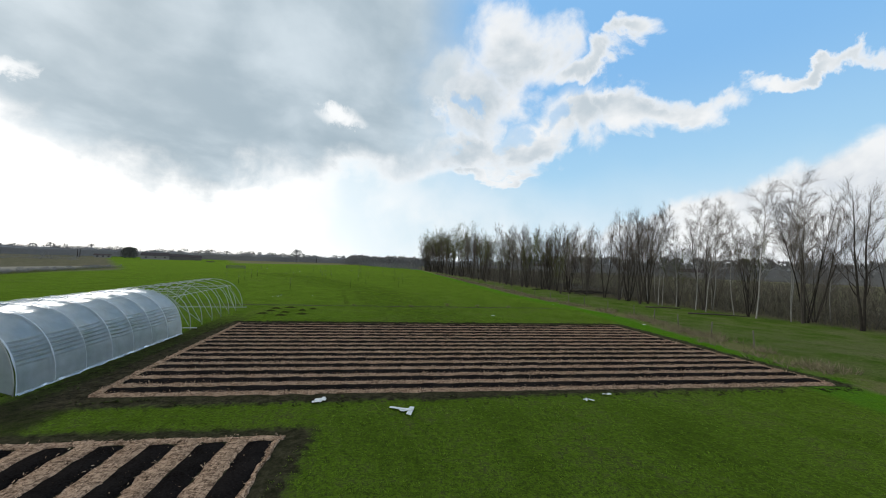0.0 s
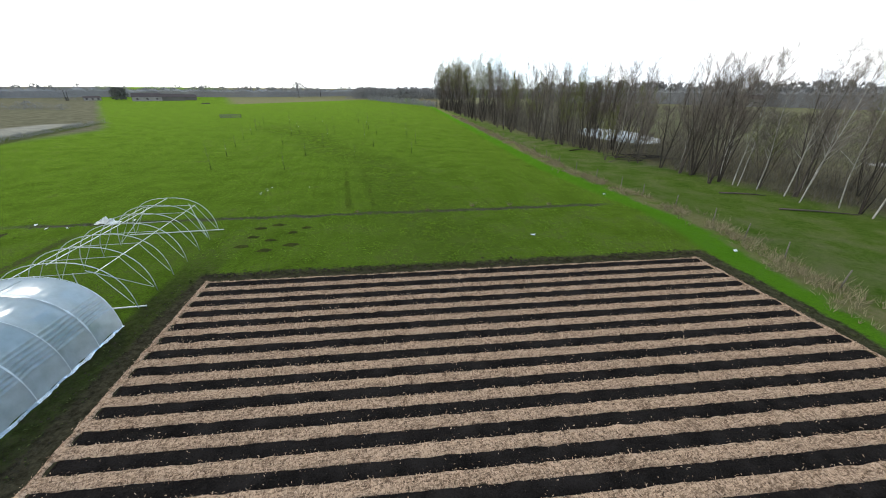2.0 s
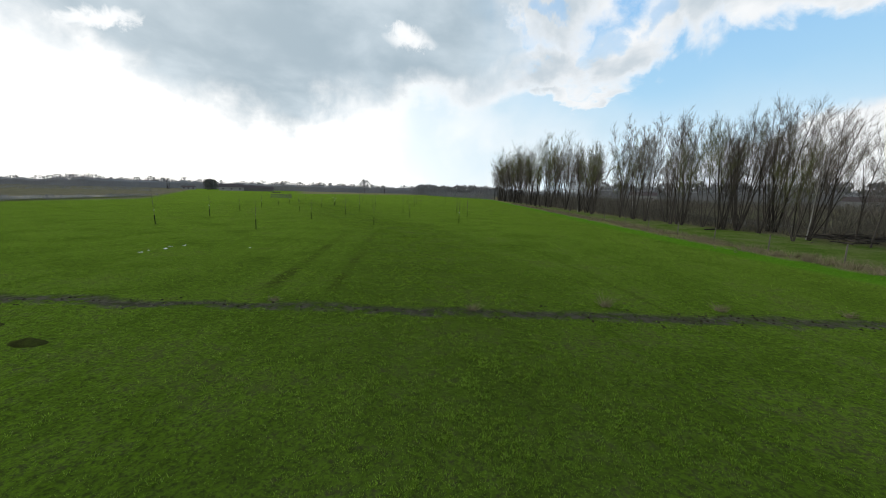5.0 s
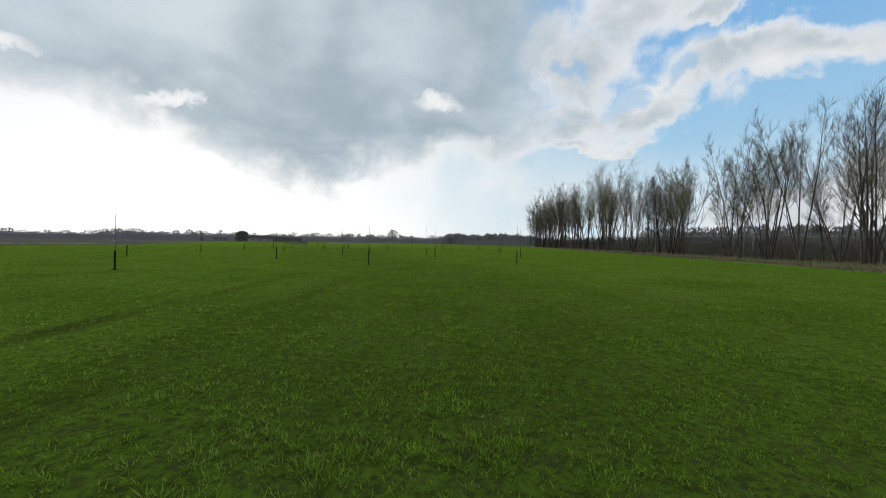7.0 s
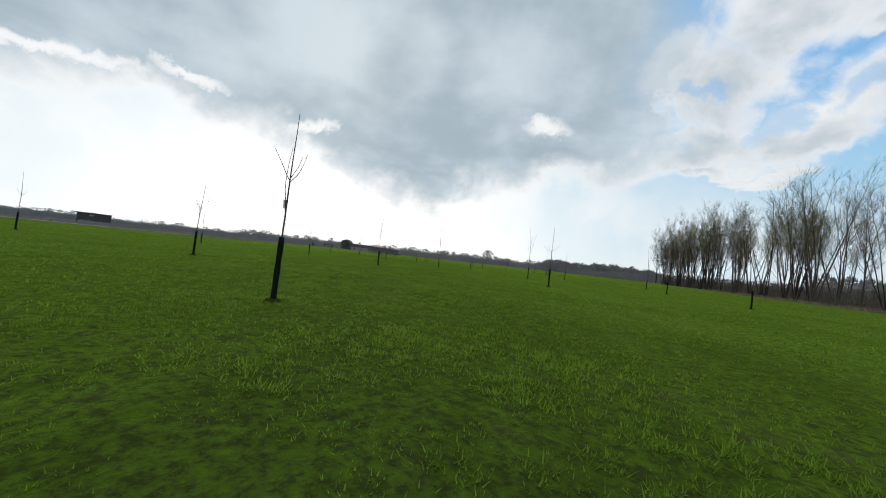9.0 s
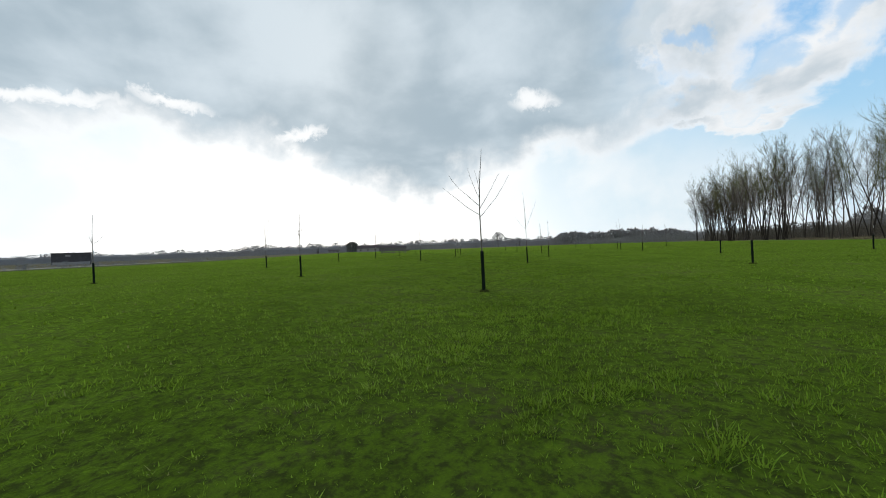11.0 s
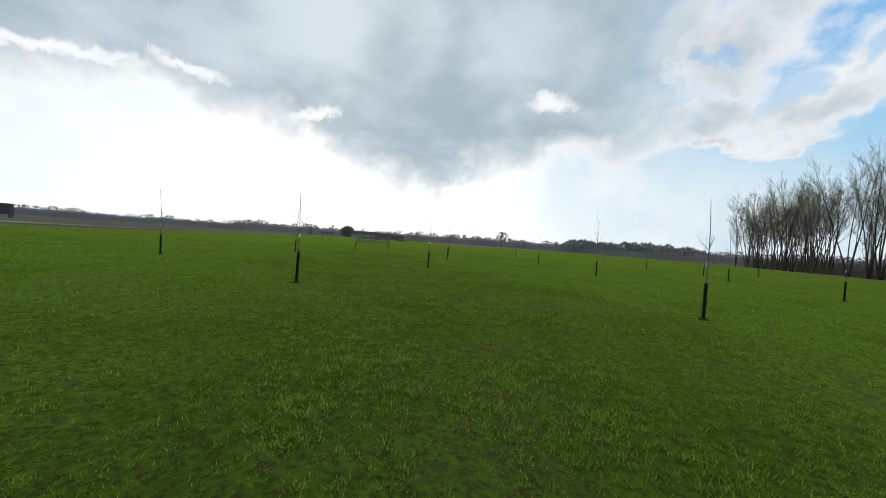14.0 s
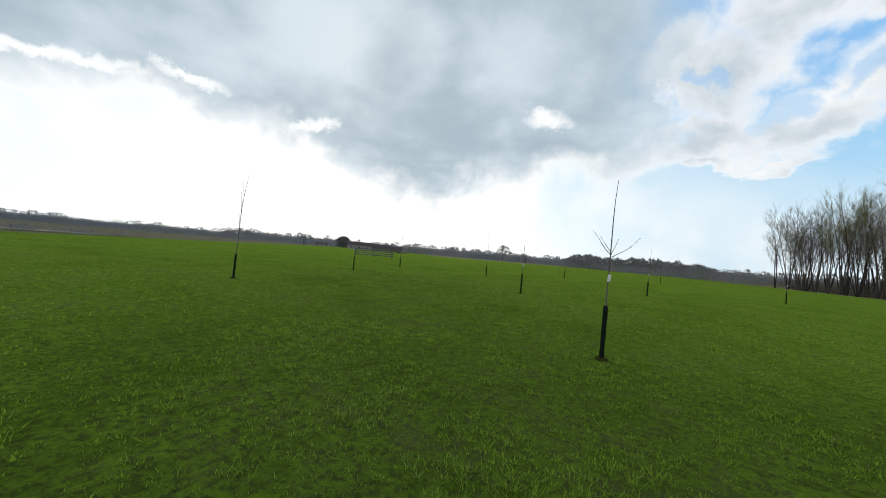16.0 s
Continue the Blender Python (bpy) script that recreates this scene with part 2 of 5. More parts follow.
    earth = g.mix(n_fine.step(0.3, 0.72), (0.010, 0.0085, 0.006), (0.030, 0.027, 0.015))
    lane = (rx + w * 0.35).step(-10.6, -10.0) * (1.0 - (rx + w * 0.35).step(-8.4, -7.8)) * (ry + w).step(8.0, 12.0) * (1.0 - (ry + w).step(24.0, 33.0))
    col = g.mix(lane * (0.35 + n_mid * 0.9).min(1.0), col, earth)
    def fringe(ox, oy, deg, u0, u1, v0, v1, wide):
        c_, s_ = math.cos(radians(deg)), math.sin(radians(deg))
        pu, pv = (x - ox) * c_ + (y - oy) * s_, (y - oy) * c_ - (x - ox) * s_
        d = (pu - u1).max(u0 - pu).max((pv - v1).max(v0 - pv)) + (n_mid - 0.5) * 1.0 + (n_fine - 0.5) * 1.1
        return 1.0 - d.step(wide * 0.45, wide)
    ring = fringe(1.65, 20.2, 9.7, -14.6, 14.4, -7.1, 7.0, 0.75).max(fringe(-3.9, 9.2, 8.5, -14.0, 0.2, -16.0, 0.1, 0.7)).max(fringe(-31.9, 29.3, 16.0, -14.0, 0.1, -7.0, 0.2, 0.5))
    turf = g.mix((n_fine * 0.6 + n_tuft * 0.5).step(0.4, 0.75), (0.012, 0.010, 0.007), (0.058, 0.050, 0.030))
    col = g.mix(ring * 0.95, col, turf)
    # wet muddy line across the field; its paler tone stands in for wet highlights
    line = y - x * 0.19 - 37.4 + (n_mid - 0.5) * 1.8
    mud = (1.0 - (line + (n_fine - 0.5) * 0.9).abs().step(0.10, 0.50)) * (x.step(-36.0, -30.0)) * (1.0 - x.step(11.0, 14.0)) * (n_fine * 0.9 + n_mid * 0.5).step(0.45, 0.75)
    col = g.mix(mud * 0.9, col, g.mix(n_fine.step(0.35, 0.65), (0.012, 0.011, 0.009), (0.060, 0.052, 0.042)))
    # long wheel marks
    wheel = x * 0.955 + y * 0.297
    marks = (1.0 - (wheel - 3.66 + w * 0.10).abs().step(0.10, 0.35)).max(1.0 - (wheel - 1.55 + w * 0.10).abs().step(0.10, 0.35)).max((1.0 - (wheel - 13.7 + w * 0.10).abs().step(0.05, 0.2)) * 0.5)
    col = g.mix(marks * n_mid.step(0.35, 0.6) * n_fine.step(0.30, 0.55) * 0.85 * (1.0 - y.step(46.0, 58.0)) * y.step(36.5, 38.0), col, (0.026, 0.034, 0.006))
    # brown stubble to the west and far off, pale track
    west = ((93.0 + (-82.0 - x) * 1.024) - y + w * 3.0).step(0.0, 6.0) * (1.0 - (x + w * 2.0).step(-88.0, -76.0)) * (0.0 - x - y * 0.35 + w * 2.0).step(48.0, 54.0)
    stubble = g.mix(n_mid.step(0.35, 0.65), (0.044, 0.042, 0.027), (0.070, 0.064, 0.042))
    col = g.mix(west, col, stubble)
    # rough bank along the west edge, and the pale bare plot behind it
    bank_d = (x + 81.5) * -0.908 - (y - 73.5) * 0.418 + w * 0.6
    bank_s = (x + 81.5) * -0.418 + (y - 73.5) * 0.908
    here = bank_s.step(-70.0, -60.0) * (1.0 - (bank_s + w).step(34.0, 40.0))
    col = g.mix(bank_d.step(-0.5, 0.8) * (1.0 - bank_d.step(4.5, 7.0)) * here, col, g.mix(n_fine.step(0.3, 0.7), (0.020, 0.026, 0.008), (0.046, 0.050, 0.018)))
    col = g.mix(bank_d.step(5.0, 7.5) * (1.0 - (bank_d + bank_s * 0.3).step(22.0, 26.0)) * here * 0.8, col, g.mix(n_mid.step(0.3, 0.7), (0.11, 0.105, 0.088), (0.17, 0.16, 0.135)))
    # drip trench behind the tunnels
    trench = (1.0 - (x + 25.6 + (y - 24.0) * 0.22 + w * 0.12).abs().step(0.12, 0.5)) * y.step(14.0, 18.0) * (1.0 - y.step(29.0, 31.0)) * n_fine.step(0.3, 0.6)
    col = g.mix(trench * 0.8, col, turf)
    far = (y - 217.0 - (x + 133.0) * 2.1 + w * 6.0).step(0.0, 10.0) * (x + 133.0 + (y - 217.0) * 0.645).step(0.0, 12.0)
    col = g.mix(far * 0.85, col, (0.080, 0.070, 0.042))
    beyond = (x - wood_edge - 18.0).step(0.0, 20.0)
    col = g.mix(beyond * 0.8, col, g.mix(n_mid.step(0.3, 0.7), (0.080, 0.073, 0.046), (0.058, 0.064, 0.030)))
    g.put(b.inputs["Base Color"], col)
    b.inputs["Specular IOR Level"].default_value = 0.0
    # the fine hairs of the turf catch light at a low angle
    b.inputs["Sheen Roughness"].default_value = 0.24
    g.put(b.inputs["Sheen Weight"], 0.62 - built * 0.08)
    tint = g.t.nodes.new("ShaderNodeVectorMath")
    tint.operation = "SCALE"
    g.t.links.new(col.s, tint.inputs[0])
    tint.inputs["Scale"].default_value = 4.5
    g.put(b.inputs["Sheen Tint"], V(g.t, tint.outputs[0]))
    bump(g, b, n_fine * 0.7 + n_tuft * 0.6, 0.45, 0.05)
    return m


M_GROUND = ground_material()
def chip_material():
    """Shredded wood: small splinters of many tones with dark gaps."""
    m, g, b = material("wood_chip_path", 0.9)
    pos = g.out(g.node("ShaderNodeNewGeometry"), "Position")
    x, y, z = g.xyz(pos)
    wig = g.noise(9.0, pos, 3.0, 0.6) - 0.5
    p1 = g.vec(x * 16.0 + wig * 6.0, y * 30.0 + wig * 5.0, z)
    p2 = g.vec(x * 34.0 - wig * 5.0, y * 19.0 + wig * 7.0, z)
    tone1, tone2 = g.xyz(g.voronoi(1.0, p1, "Color"))[0], g.xyz(g.voronoi(1.0, p2, "Color"))[1]
    broad = g.noise(1.6, pos, 4.0, 0.6)
    f = tone1 * 0.55 + tone2 * 0.45 + (broad - 0.5) * 0.5
    col = g.mix(f.step(0.12, 0.90), (0.130, 0.080, 0.050), (0.52, 0.350, 0.232))
    gaps = (tone1 * 0.5 + tone2 * 0.5 + g.noise(40.0, pos, 2.0) * 0.4).step(0.28, 0.42)
    col = g.mix((1.0 - gaps) * 0.8, col, (0.045, 0.029, 0.019))
    g.put(b.inputs["Base Color"], col)
    b.inputs["Specular IOR Level"].default_value = 0.0
    bump(g, b, f, 0.9, 0.03)
    return m


def soil_material():
    """Moist dark compost, crumbly, with stray pale splinters."""
    m, g, b = material("dark_compost", 0.95)
    pos = g.out(g.node("ShaderNodeNewGeometry"), "Position")
    crumb, broad = g.noise(24.0, pos, 6.0, 0.75), g.noise(1.3, pos, 4.0)
    f = crumb * 0.75 + broad * 0.45 - 0.1
    col = g.mix(f.step(0.30, 0.72), (0.0048, 0.0041, 0.0039), (0.0245, 0.0205, 0.0185))
    speck = g.xyz(g.voronoi(26.0, pos, "Color"))[0].step(0.945, 0.965) * (1.0 - g.voronoi(26.0, pos).step(0.15, 0.30))
    col = g.mix(speck * 0.8, col, (0.13, 0.088, 0.056))
    g.put(b.inputs["Base Color"], col)
    b.inputs["Specular IOR Level"].default_value = 0.0
    bump(g, b, crumb, 0.9, 0.04)
    return m


M_CHIP, M_SOIL = chip_material(), soil_material()
M_CHIPS = simple("loose_wood_chips", (0.17, 0.108, 0.070), (0.61, 0.42, 0.285), 2.0, 0.9, bumps=0.0, island=0.9)
M_CLOD = simple("turned_earth", (0.016, 0.013, 0.009), (0.055, 0.046, 0.032), 3.0, 0.95, bumps=0.8, dist=0.03)
M_HEAP = simple("grassy_earth_heap", (0.018, 0.015, 0.009), (0.060, 0.075, 0.014), 5.0, 0.95, bumps=0.8, dist=0.03)
M_BARK = simple("grey_brown_bark", (0.036, 0.031, 0.026), (0.110, 0.096, 0.080), 2.5, 0.9, bumps=0.6, dist=0.02, per_object=0.5)
M_BIRCH = simple("white_birch_bark", (0.16, 0.145, 0.12), (0.58, 0.55, 0.50), 2.2, 0.8, bumps=0.4, dist=0.01)
M_TWIG = simple("bare_twigs", (0.115, 0.095, 0.080), (0.225, 0.192, 0.165), 0.8, 0.9, bumps=0.0, per_object=0.6)
M_BUD = simple("budding_twigs", (0.120, 0.125, 0.050), (0.190, 0.190, 0.085), 0.8, 0.9, bumps=0.0, per_object=0.6)
M_BRUSH = simple("brown_undergrowth", (0.085, 0.076, 0.058), (0.205, 0.182, 0.142), 0.5, 0.95, bumps=0.0, island=0.7)
# Distance haze is put into these two colours, paler than the trees themselves.
M_FAR = simple("hazed_distant_wood", (0.205, 0.203, 0.200), (0.280, 0.275, 0.266), 0.06, 1.0, bumps=0.0, island=0.25)
M_FARDARK = simple("hazed_distant_evergreen", (0.085, 0.090, 0.080), (0.140, 0.143, 0.125), 0.1, 1.0, bumps=0.0, island=0.5)
M_STRAW = simple("dead_grass", (0.15, 0.125, 0.075), (0.34, 0.29, 0.18), 1.0, 0.95, bumps=0.0, island=0.8)
M_GUARD = simple("black_mesh_guard", (0.006, 0.010, 0.008), (0.018, 0.025, 0.019), 8.0, 0.85, bumps=0.8, dist=0.006)
M_SAPBARK = simple("sapling_bark", (0.070, 0.056, 0.044), (0.21, 0.185, 0.155), 9.0, 0.8, bumps=0.4, dist=0.004)
M_STEEL = simple("galvanised_tube", (0.34, 0.37, 0.37), (0.52, 0.55, 0.55), 4.0, 0.5, 0.4, bumps=0.0)
M_LABEL = simple("white_plastic_label", (0.62, 0.63, 0.62), (0.8, 0.8, 0.8), 6.0, 0.5, bumps=0.0)
M_SHEET = simple("white_plastic_litter", (0.45, 0.46, 0.44), (0.75, 0.76, 0.74), 5.0, 0.5, bumps=0.4)
M_POST = simple("weathered_post", (0.11, 0.098, 0.078), (0.23, 0.21, 0.175), 4.0, 0.9, bumps=0.5)
M_SHED = simple("dark_shed_wall", (0.055, 0.052, 0.054), (0.105, 0.098, 0.098), 1.2, 0.8, bumps=0.3)
M_PALE = simple("pale_render", (0.22, 0.215, 0.20), (0.34, 0.33, 0.31), 0.6, 0.8, bumps=0.0)
M_ROOF = simple("dark_roof", (0.06, 0.05, 0.05), (0.11, 0.09, 0.085), 0.8, 0.8, bumps=0.0)
# Grey timber, lifted lighter with distance haze put into its colour.
M_TIMBER = simple("hazed_grey_timber", (0.10, 0.098, 0.092), (0.20, 0.19, 0.175), 3.0, 0.9, bumps=0.4)


def grass_material():
    m = bpy.data.materials.new("grass_blades")
    m.use_nodes = True
    t = m.node_tree
    t.nodes.clear()
    g = G(t)
    pos = g.out(g.node("ShaderNodeNewGeometry"), "Position")
    r = g.out(g.node("ShaderNodeNewGeometry"), "Random Per Island")
    patch = g.noise(0.9, pos, 4.0, 0.6)
    c = g.mix((patch * 0.7 + r * 0.4).step(0.3, 0.8), (0.118, 0.196, 0.0160), (0.250, 0.395, 0.0350))
    c = g.mix((r - 0.94).step(0.0, 0.03) * 0.7, c, (0.22, 0.20, 0.10))
    d = g.node("ShaderNodeBsdfDiffuse", Color=c)
    tr = g.node("ShaderNodeBsdfTranslucent", Color=c)
    gl = g.node("ShaderNodeBsdfGlossy", Color=(0.5, 0.5, 0.5), Roughness=0.45)
    s1, s2 = g.node("ShaderNodeMixShader", Fac=0.5), g.node("ShaderNodeMixShader", Fac=0.008)
    t.links.new(d.outputs[0], s1.inputs[1]), t.links.new(tr.outputs[0], s1.inputs[2])
    t.links.new(s1.outputs[0], s2.inputs[1]), t.links.new(gl.outputs[0], s2.inputs[2])
    o = g.node("ShaderNodeOutputMaterial")
    t.links.new(s2.outputs[0], o.inputs["Surface"])
    return m


M_GRASS = grass_material()


def film_material():
    """Milky polythene: mostly scatters and lets light through, with a wet-looking gloss."""
    m = bpy.data.materials.new("polythene_film")
    m.use_nodes = True
    t = m.node_tree
    t.nodes.clear()
    g = G(t)
    pos = g.out(g.node("ShaderNodeNewGeometry"), "Position")
    crease = g.noise(2.2, pos, 4.0, 0.6) * 0.6 + g.noise(0.7, pos, 2.0) * 0.6
    bp = g.node("ShaderNodeBump", Strength=0.5, Distance=0.06, Height=crease)
    normal = g.out(bp, "Normal")
    diff = g.node("ShaderNodeBsdfDiffuse", Color=(0.45, 0.53, 0.61), Normal=normal)
    trans = g.node("ShaderNodeBsdfTranslucent", Color=(0.80, 0.84, 0.86))
    clear = g.node("ShaderNodeBsdfTransparent", Color=(0.93, 0.95, 0.96))
    gloss = g.node("ShaderNodeBsdfGlossy", Color=(0.95, 0.97, 1.0), Roughness=0.27, Normal=normal)
    s1, s2, s3 = g.node("ShaderNodeMixShader", Fac=0.5), g.node("ShaderNodeMixShader"), g.node("ShaderNodeMixShader")
    t.links.new(diff.outputs[0], s1.inputs[1]), t.links.new(trans.outputs[0], s1.inputs[2])
    g.put(s2.inputs[0], 0.26 + (crease - 0.6) * 0.7)
    t.links.new(s1.outputs[0], s2.inputs[1]), t.links.new(clear.outputs[0], s2.inputs[2])
    fr = g.node("ShaderNodeFresnel", IOR=1.45, Normal=normal)
    g.put(s3.inputs[0], g.out(fr, "Fac") * 0.75 + 0.03)
    t.links.new(s2.outputs[0], s3.inputs[1]), t.links.new(gloss.outputs[0], s3.inputs[2])
    o = g.node("ShaderNodeOutputMaterial")
    t.links.new(s3.outputs[0], o.inputs["Surface"])
    return m


M_FILM = film_material()
M_STRAP = simple("film_band_highlight", (0.46, 0.51, 0.55), (0.72, 0.76, 0.79), 5.0, 0.45, bumps=0.3, dist=0.01)
M_WEED = simple("weed_leaves", (0.030, 0.034, 0.014), (0.070, 0.085, 0.026), 4.0, 0.8, bumps=0.0, island=0.8)


def water_material():
    m, g, b = material("pond_water", 0.06)
    pos = g.out(g.node("ShaderNodeNewGeometry"), "Position")
    b.inputs["Base Color"].default_value = (0.02, 0.022, 0.018, 1)
    b.inputs["Specular IOR Level"].default_value = 0.6
    bump(g, b, g.noise(2.5, pos, 3.0), 0.12, 0.03)
    return m


M_WATER = water_material()


# ---- mesh helpers ----
def empty(name, loc=(0, 0, 0), rz=0.0):
    ob = new(name)
    ob.matrix_basis = pose(*loc, 0, 0, rz)
    return ob


def obj(name, verts, faces, mat, parent=None, label="", smooth=False):
    me = bpy.data.meshes.new(name)
    me.from_pydata([tuple(v) for v in verts] if not isinstance(verts, np.ndarray) else verts.tolist(), [], faces if isinstance(faces, list) else faces.tolist())
    me.materials.append(mat)
    if smooth:
        me.polygons.foreach_set("use_smooth", [True] * len(me.polygons))
    me.update()
    ob = new(name, me)
    ob.parent = parent
    if label:
        tagged(ob, label)
    return ob


class Mesh:
    """Collects tubes, boxes and blades into one mesh."""
    def __init__(self):
        self.v, self.f = [], []

    def tube(self, pts, radii, sides=5, cap=True):
        base = len(self.v)
        pts = [Vector(p) for p in pts]
        for i, p in enumerate(pts):
            d = (pts[min(i + 1, len(pts) - 1)] - pts[max(i - 1, 0)]).normalized()
            a = d.cross(Vector((0.31, 0.17, 0.93)) if abs(d.z) < 0.9 else Vector((1, 0.1, 0))).normalized()
            b = d.cross(a)
            for k in range(sides):
                q = 2 * math.pi * k / sides
                o = p + (a * math.cos(q) + b * math.sin(q)) * radii[i]
                self.v.append((o.x, o.y, o.z))
        for i in range(len(pts) - 1):
            for k in range(sides):
                a0, a1 = base + i * sides + k, base + i * sides + (k + 1) % sides
                self.f.append((a0, a1, a1 + sides, a0 + sides))
        if cap:
            self.f.append(tuple(base + k for k in range(sides))[::-1])
            self.f.append(tuple(base + (len(pts) - 1) * sides + k for k in range(sides)))

    def spike(self, p, q, r):
        """A thin three-sided twig that ends in a point."""
        p, q = Vector(p), Vector(q)
        d = (q - p).normalized()
        a = d.cross(Vector((0.3, 0.2, 0.9)) if abs(d.z) < 0.9 else Vector((1, 0, 0))).normalized()
        b = d.cross(a)
        n = len(self.v)
        for k in range(3):
            o = p + (a * math.cos(2.094 * k) + b * math.sin(2.094 * k)) * r
            self.v.append((o.x, o.y, o.z))
        self.v.append((q.x, q.y, q.z))
        self.f += [(n, n + 1, n + 3), (n + 1, n + 2, n + 3), (n + 2, n, n + 3)]

    def sprig(self, p, q, r, rng):
        """The finest twig, one sliver."""
        d = (q - p).normalized()
        a = d.cross(Vector((rng.uniform(-1, 1), rng.uniform(-1, 1), rng.uniform(-1, 1)))).normalized() * r
        n = len(self.v)
        self.v += [tuple(p + a), tuple(p - a), tuple(q)]
        self.f.append((n, n + 1, n + 2))

    def box(self, c, s, rz=0.0, lean=None):
        n = len(self.v)
        cz, sz = math.cos(rz), math.sin(rz)
        for k in range(8):
            x, y, z = ((k & 1) - 0.5) * s[0], ((k >> 1 & 1) - 0.5) * s[1], ((k >> 2) - 0.5) * s[2]
            if lean:
                x, y = x + lean[0] * z, y + lean[1] * z
            self.v.append((c[0] + x * cz - y * sz, c[1] + x * sz + y * cz, c[2] + z))
        self.f += [tuple(n + i for i in q) for q in ((0, 2, 3, 1), (4, 5, 7, 6), (0, 1, 5, 4), (2, 6, 7, 3), (0, 4, 6, 2), (1, 3, 7, 5))]

    def make(self, name, mat, parent=None, label="", smooth=False):
        return obj(name, self.v, self.f, mat, parent, label, smooth)


# ---- ground ----
def spread(lo, hi, fine_lo, fine_hi, step, grow=1.22):
    a = list(np.arange(fine_lo, fine_hi + 1e-6, step))
    s, x = step, fine_hi
    while x < hi:
        s *= grow
        x += s
        a.append(min(x, hi))
    s, x = step, fine_lo
    while x > lo:
        s *= grow
        x -= s
        a.insert(0, max(x, lo))
    return np.array(a)


def wood_edge(y):
    return 29.5 - min(max(y - 45, 0), 45) * 0.37 - max(y - 90, 0) * 0.215 + max(45 - y, 0) * 0.45


POND = (36.0, 97.0, 7.0, 14.0)
POND2 = (63.0, 62.0, 4.5, 3.0)


def height(x, y):
    h = 0.015 * noise.noise((x * 0.13, y * 0.13, 0.3)) + 0.014 * noise.noise((x * 0.6, y * 0.6, 4.0))
    r = math.hypot(x, y - 40)
    h *= 1.0 if r < 150 else 150 / r
    for cx, cy, a, b in (POND, POND2):
        q = math.hypot((x - cx) / a, (y - cy) / b)
        h -= 0.5 * max(0.0, min(1.0, (1.25 - q) * 2.5))
    return h


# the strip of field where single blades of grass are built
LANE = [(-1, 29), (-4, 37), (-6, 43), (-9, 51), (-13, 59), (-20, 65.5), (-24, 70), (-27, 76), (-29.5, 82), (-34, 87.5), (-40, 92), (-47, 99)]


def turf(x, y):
    """1 where the built grass is dense: earth and mossy tones there also stand in for shade between its blades; 0 where
    the surface stands for grass and earth together.
    """
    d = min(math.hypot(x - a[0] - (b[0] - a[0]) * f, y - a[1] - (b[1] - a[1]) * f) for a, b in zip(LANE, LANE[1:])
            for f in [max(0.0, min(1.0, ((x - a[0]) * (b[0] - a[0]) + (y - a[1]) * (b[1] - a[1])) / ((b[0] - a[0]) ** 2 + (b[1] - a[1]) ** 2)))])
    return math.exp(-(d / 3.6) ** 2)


gx, gy = spread(-2600, 4300, -60, 70, 0.75), spread(-1500, 3200, -12, 135, 0.75)
gv = [(x, y, height(x, y)) for y in gy for x in gx]
nx = len(gx)
gf = [(j * nx + i, j * nx + i + 1, (j + 1) * nx + i + 1, (j + 1) * nx + i) for j in range(len(gy) - 1) for i in range(nx - 1)]
ground = tagged(obj("ground", gv, gf, M_GROUND, smooth=True), "flat green field with trodden mud and rough pasture", "ground", kind="structure")
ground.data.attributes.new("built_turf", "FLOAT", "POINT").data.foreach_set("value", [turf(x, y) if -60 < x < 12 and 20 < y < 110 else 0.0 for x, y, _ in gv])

for cx, cy, a, b in (POND, POND2):
    ring = [(cx + a * 1.2 * math.cos(t) * (1 + 0.16 * math.sin(3 * t + cx) + 0.10 * math.sin(7 * t)), cy + b * 1.2 * math.sin(t) * (1 + 0.1 * math.sin(5 * t)), -0.22) for t in np.linspace(0, 2 * math.pi, 64, endpoint=False)]
    tagged(obj("water", [(cx, cy, -0.22)] + ring, [(0, 1 + i, 1 + (i + 1) % 64) for i in range(64)], M_WATER), "still grey pond water behind the bare trees", "water", kind="structure")


# ---- vegetable beds ----
def bed_frame(origin, degrees):
    a = radians(degrees)
    u, v = Vector((math.cos(a), math.sin(a), 0)), Vector((-math.sin(a), math.cos(a), 0))
    o = Vector((*origin, 0))
    return lambda p, q, z=0.0: o + u * p + v * q + Vector((0, 0, z + 0.0))


def strip(place, u0, u1, v0, v1, z0, z1, mat, name, parent, step=0.25, wob=0.05, crown=0.03, seed=0.0):
    """A long low mound with wavering edges, running along u."""
    n = max(4, int((u1 - u0) / step * 1.6))
    vs, fs = [], []
    prof = ((0.0, 0.0), (0.12, 0.8), (0.5, 1.0), (0.88, 0.8), (1.0, 0.0))
    for i in range(n + 1):
        u = u0 + (u1 - u0) * i / n
        e0 = v0 + wob * (noise.noise((u * 1.7, seed, 0)) + 0.9 * noise.noise((u * 5.0, seed, 3)))
        e1 = v1 + wob * (noise.noise((u * 1.7, seed + 9, 0)) + 0.6 * noise.noise((u * 6.0, seed + 9, 3)))
        for s, hgt in prof:
            z = z0 + (z1 - z0) * hgt + (crown * noise.noise((u * 3.1, s * 4, seed)) if 0 < s < 1 else 0)
            p = place(u, e0 + (e1 - e0) * s, z)
            vs.append(tuple(p))
    for i in range(n):
        for k in range(4):
            a = i * 5 + k
            fs.append((a, a + 5, a + 6, a + 1))
    fs += [(0, 1, 2, 3, 4), tuple(n * 5 + k for k in (4, 3, 2, 1, 0))]
    return obj(name, vs, fs, mat, parent, smooth=True)


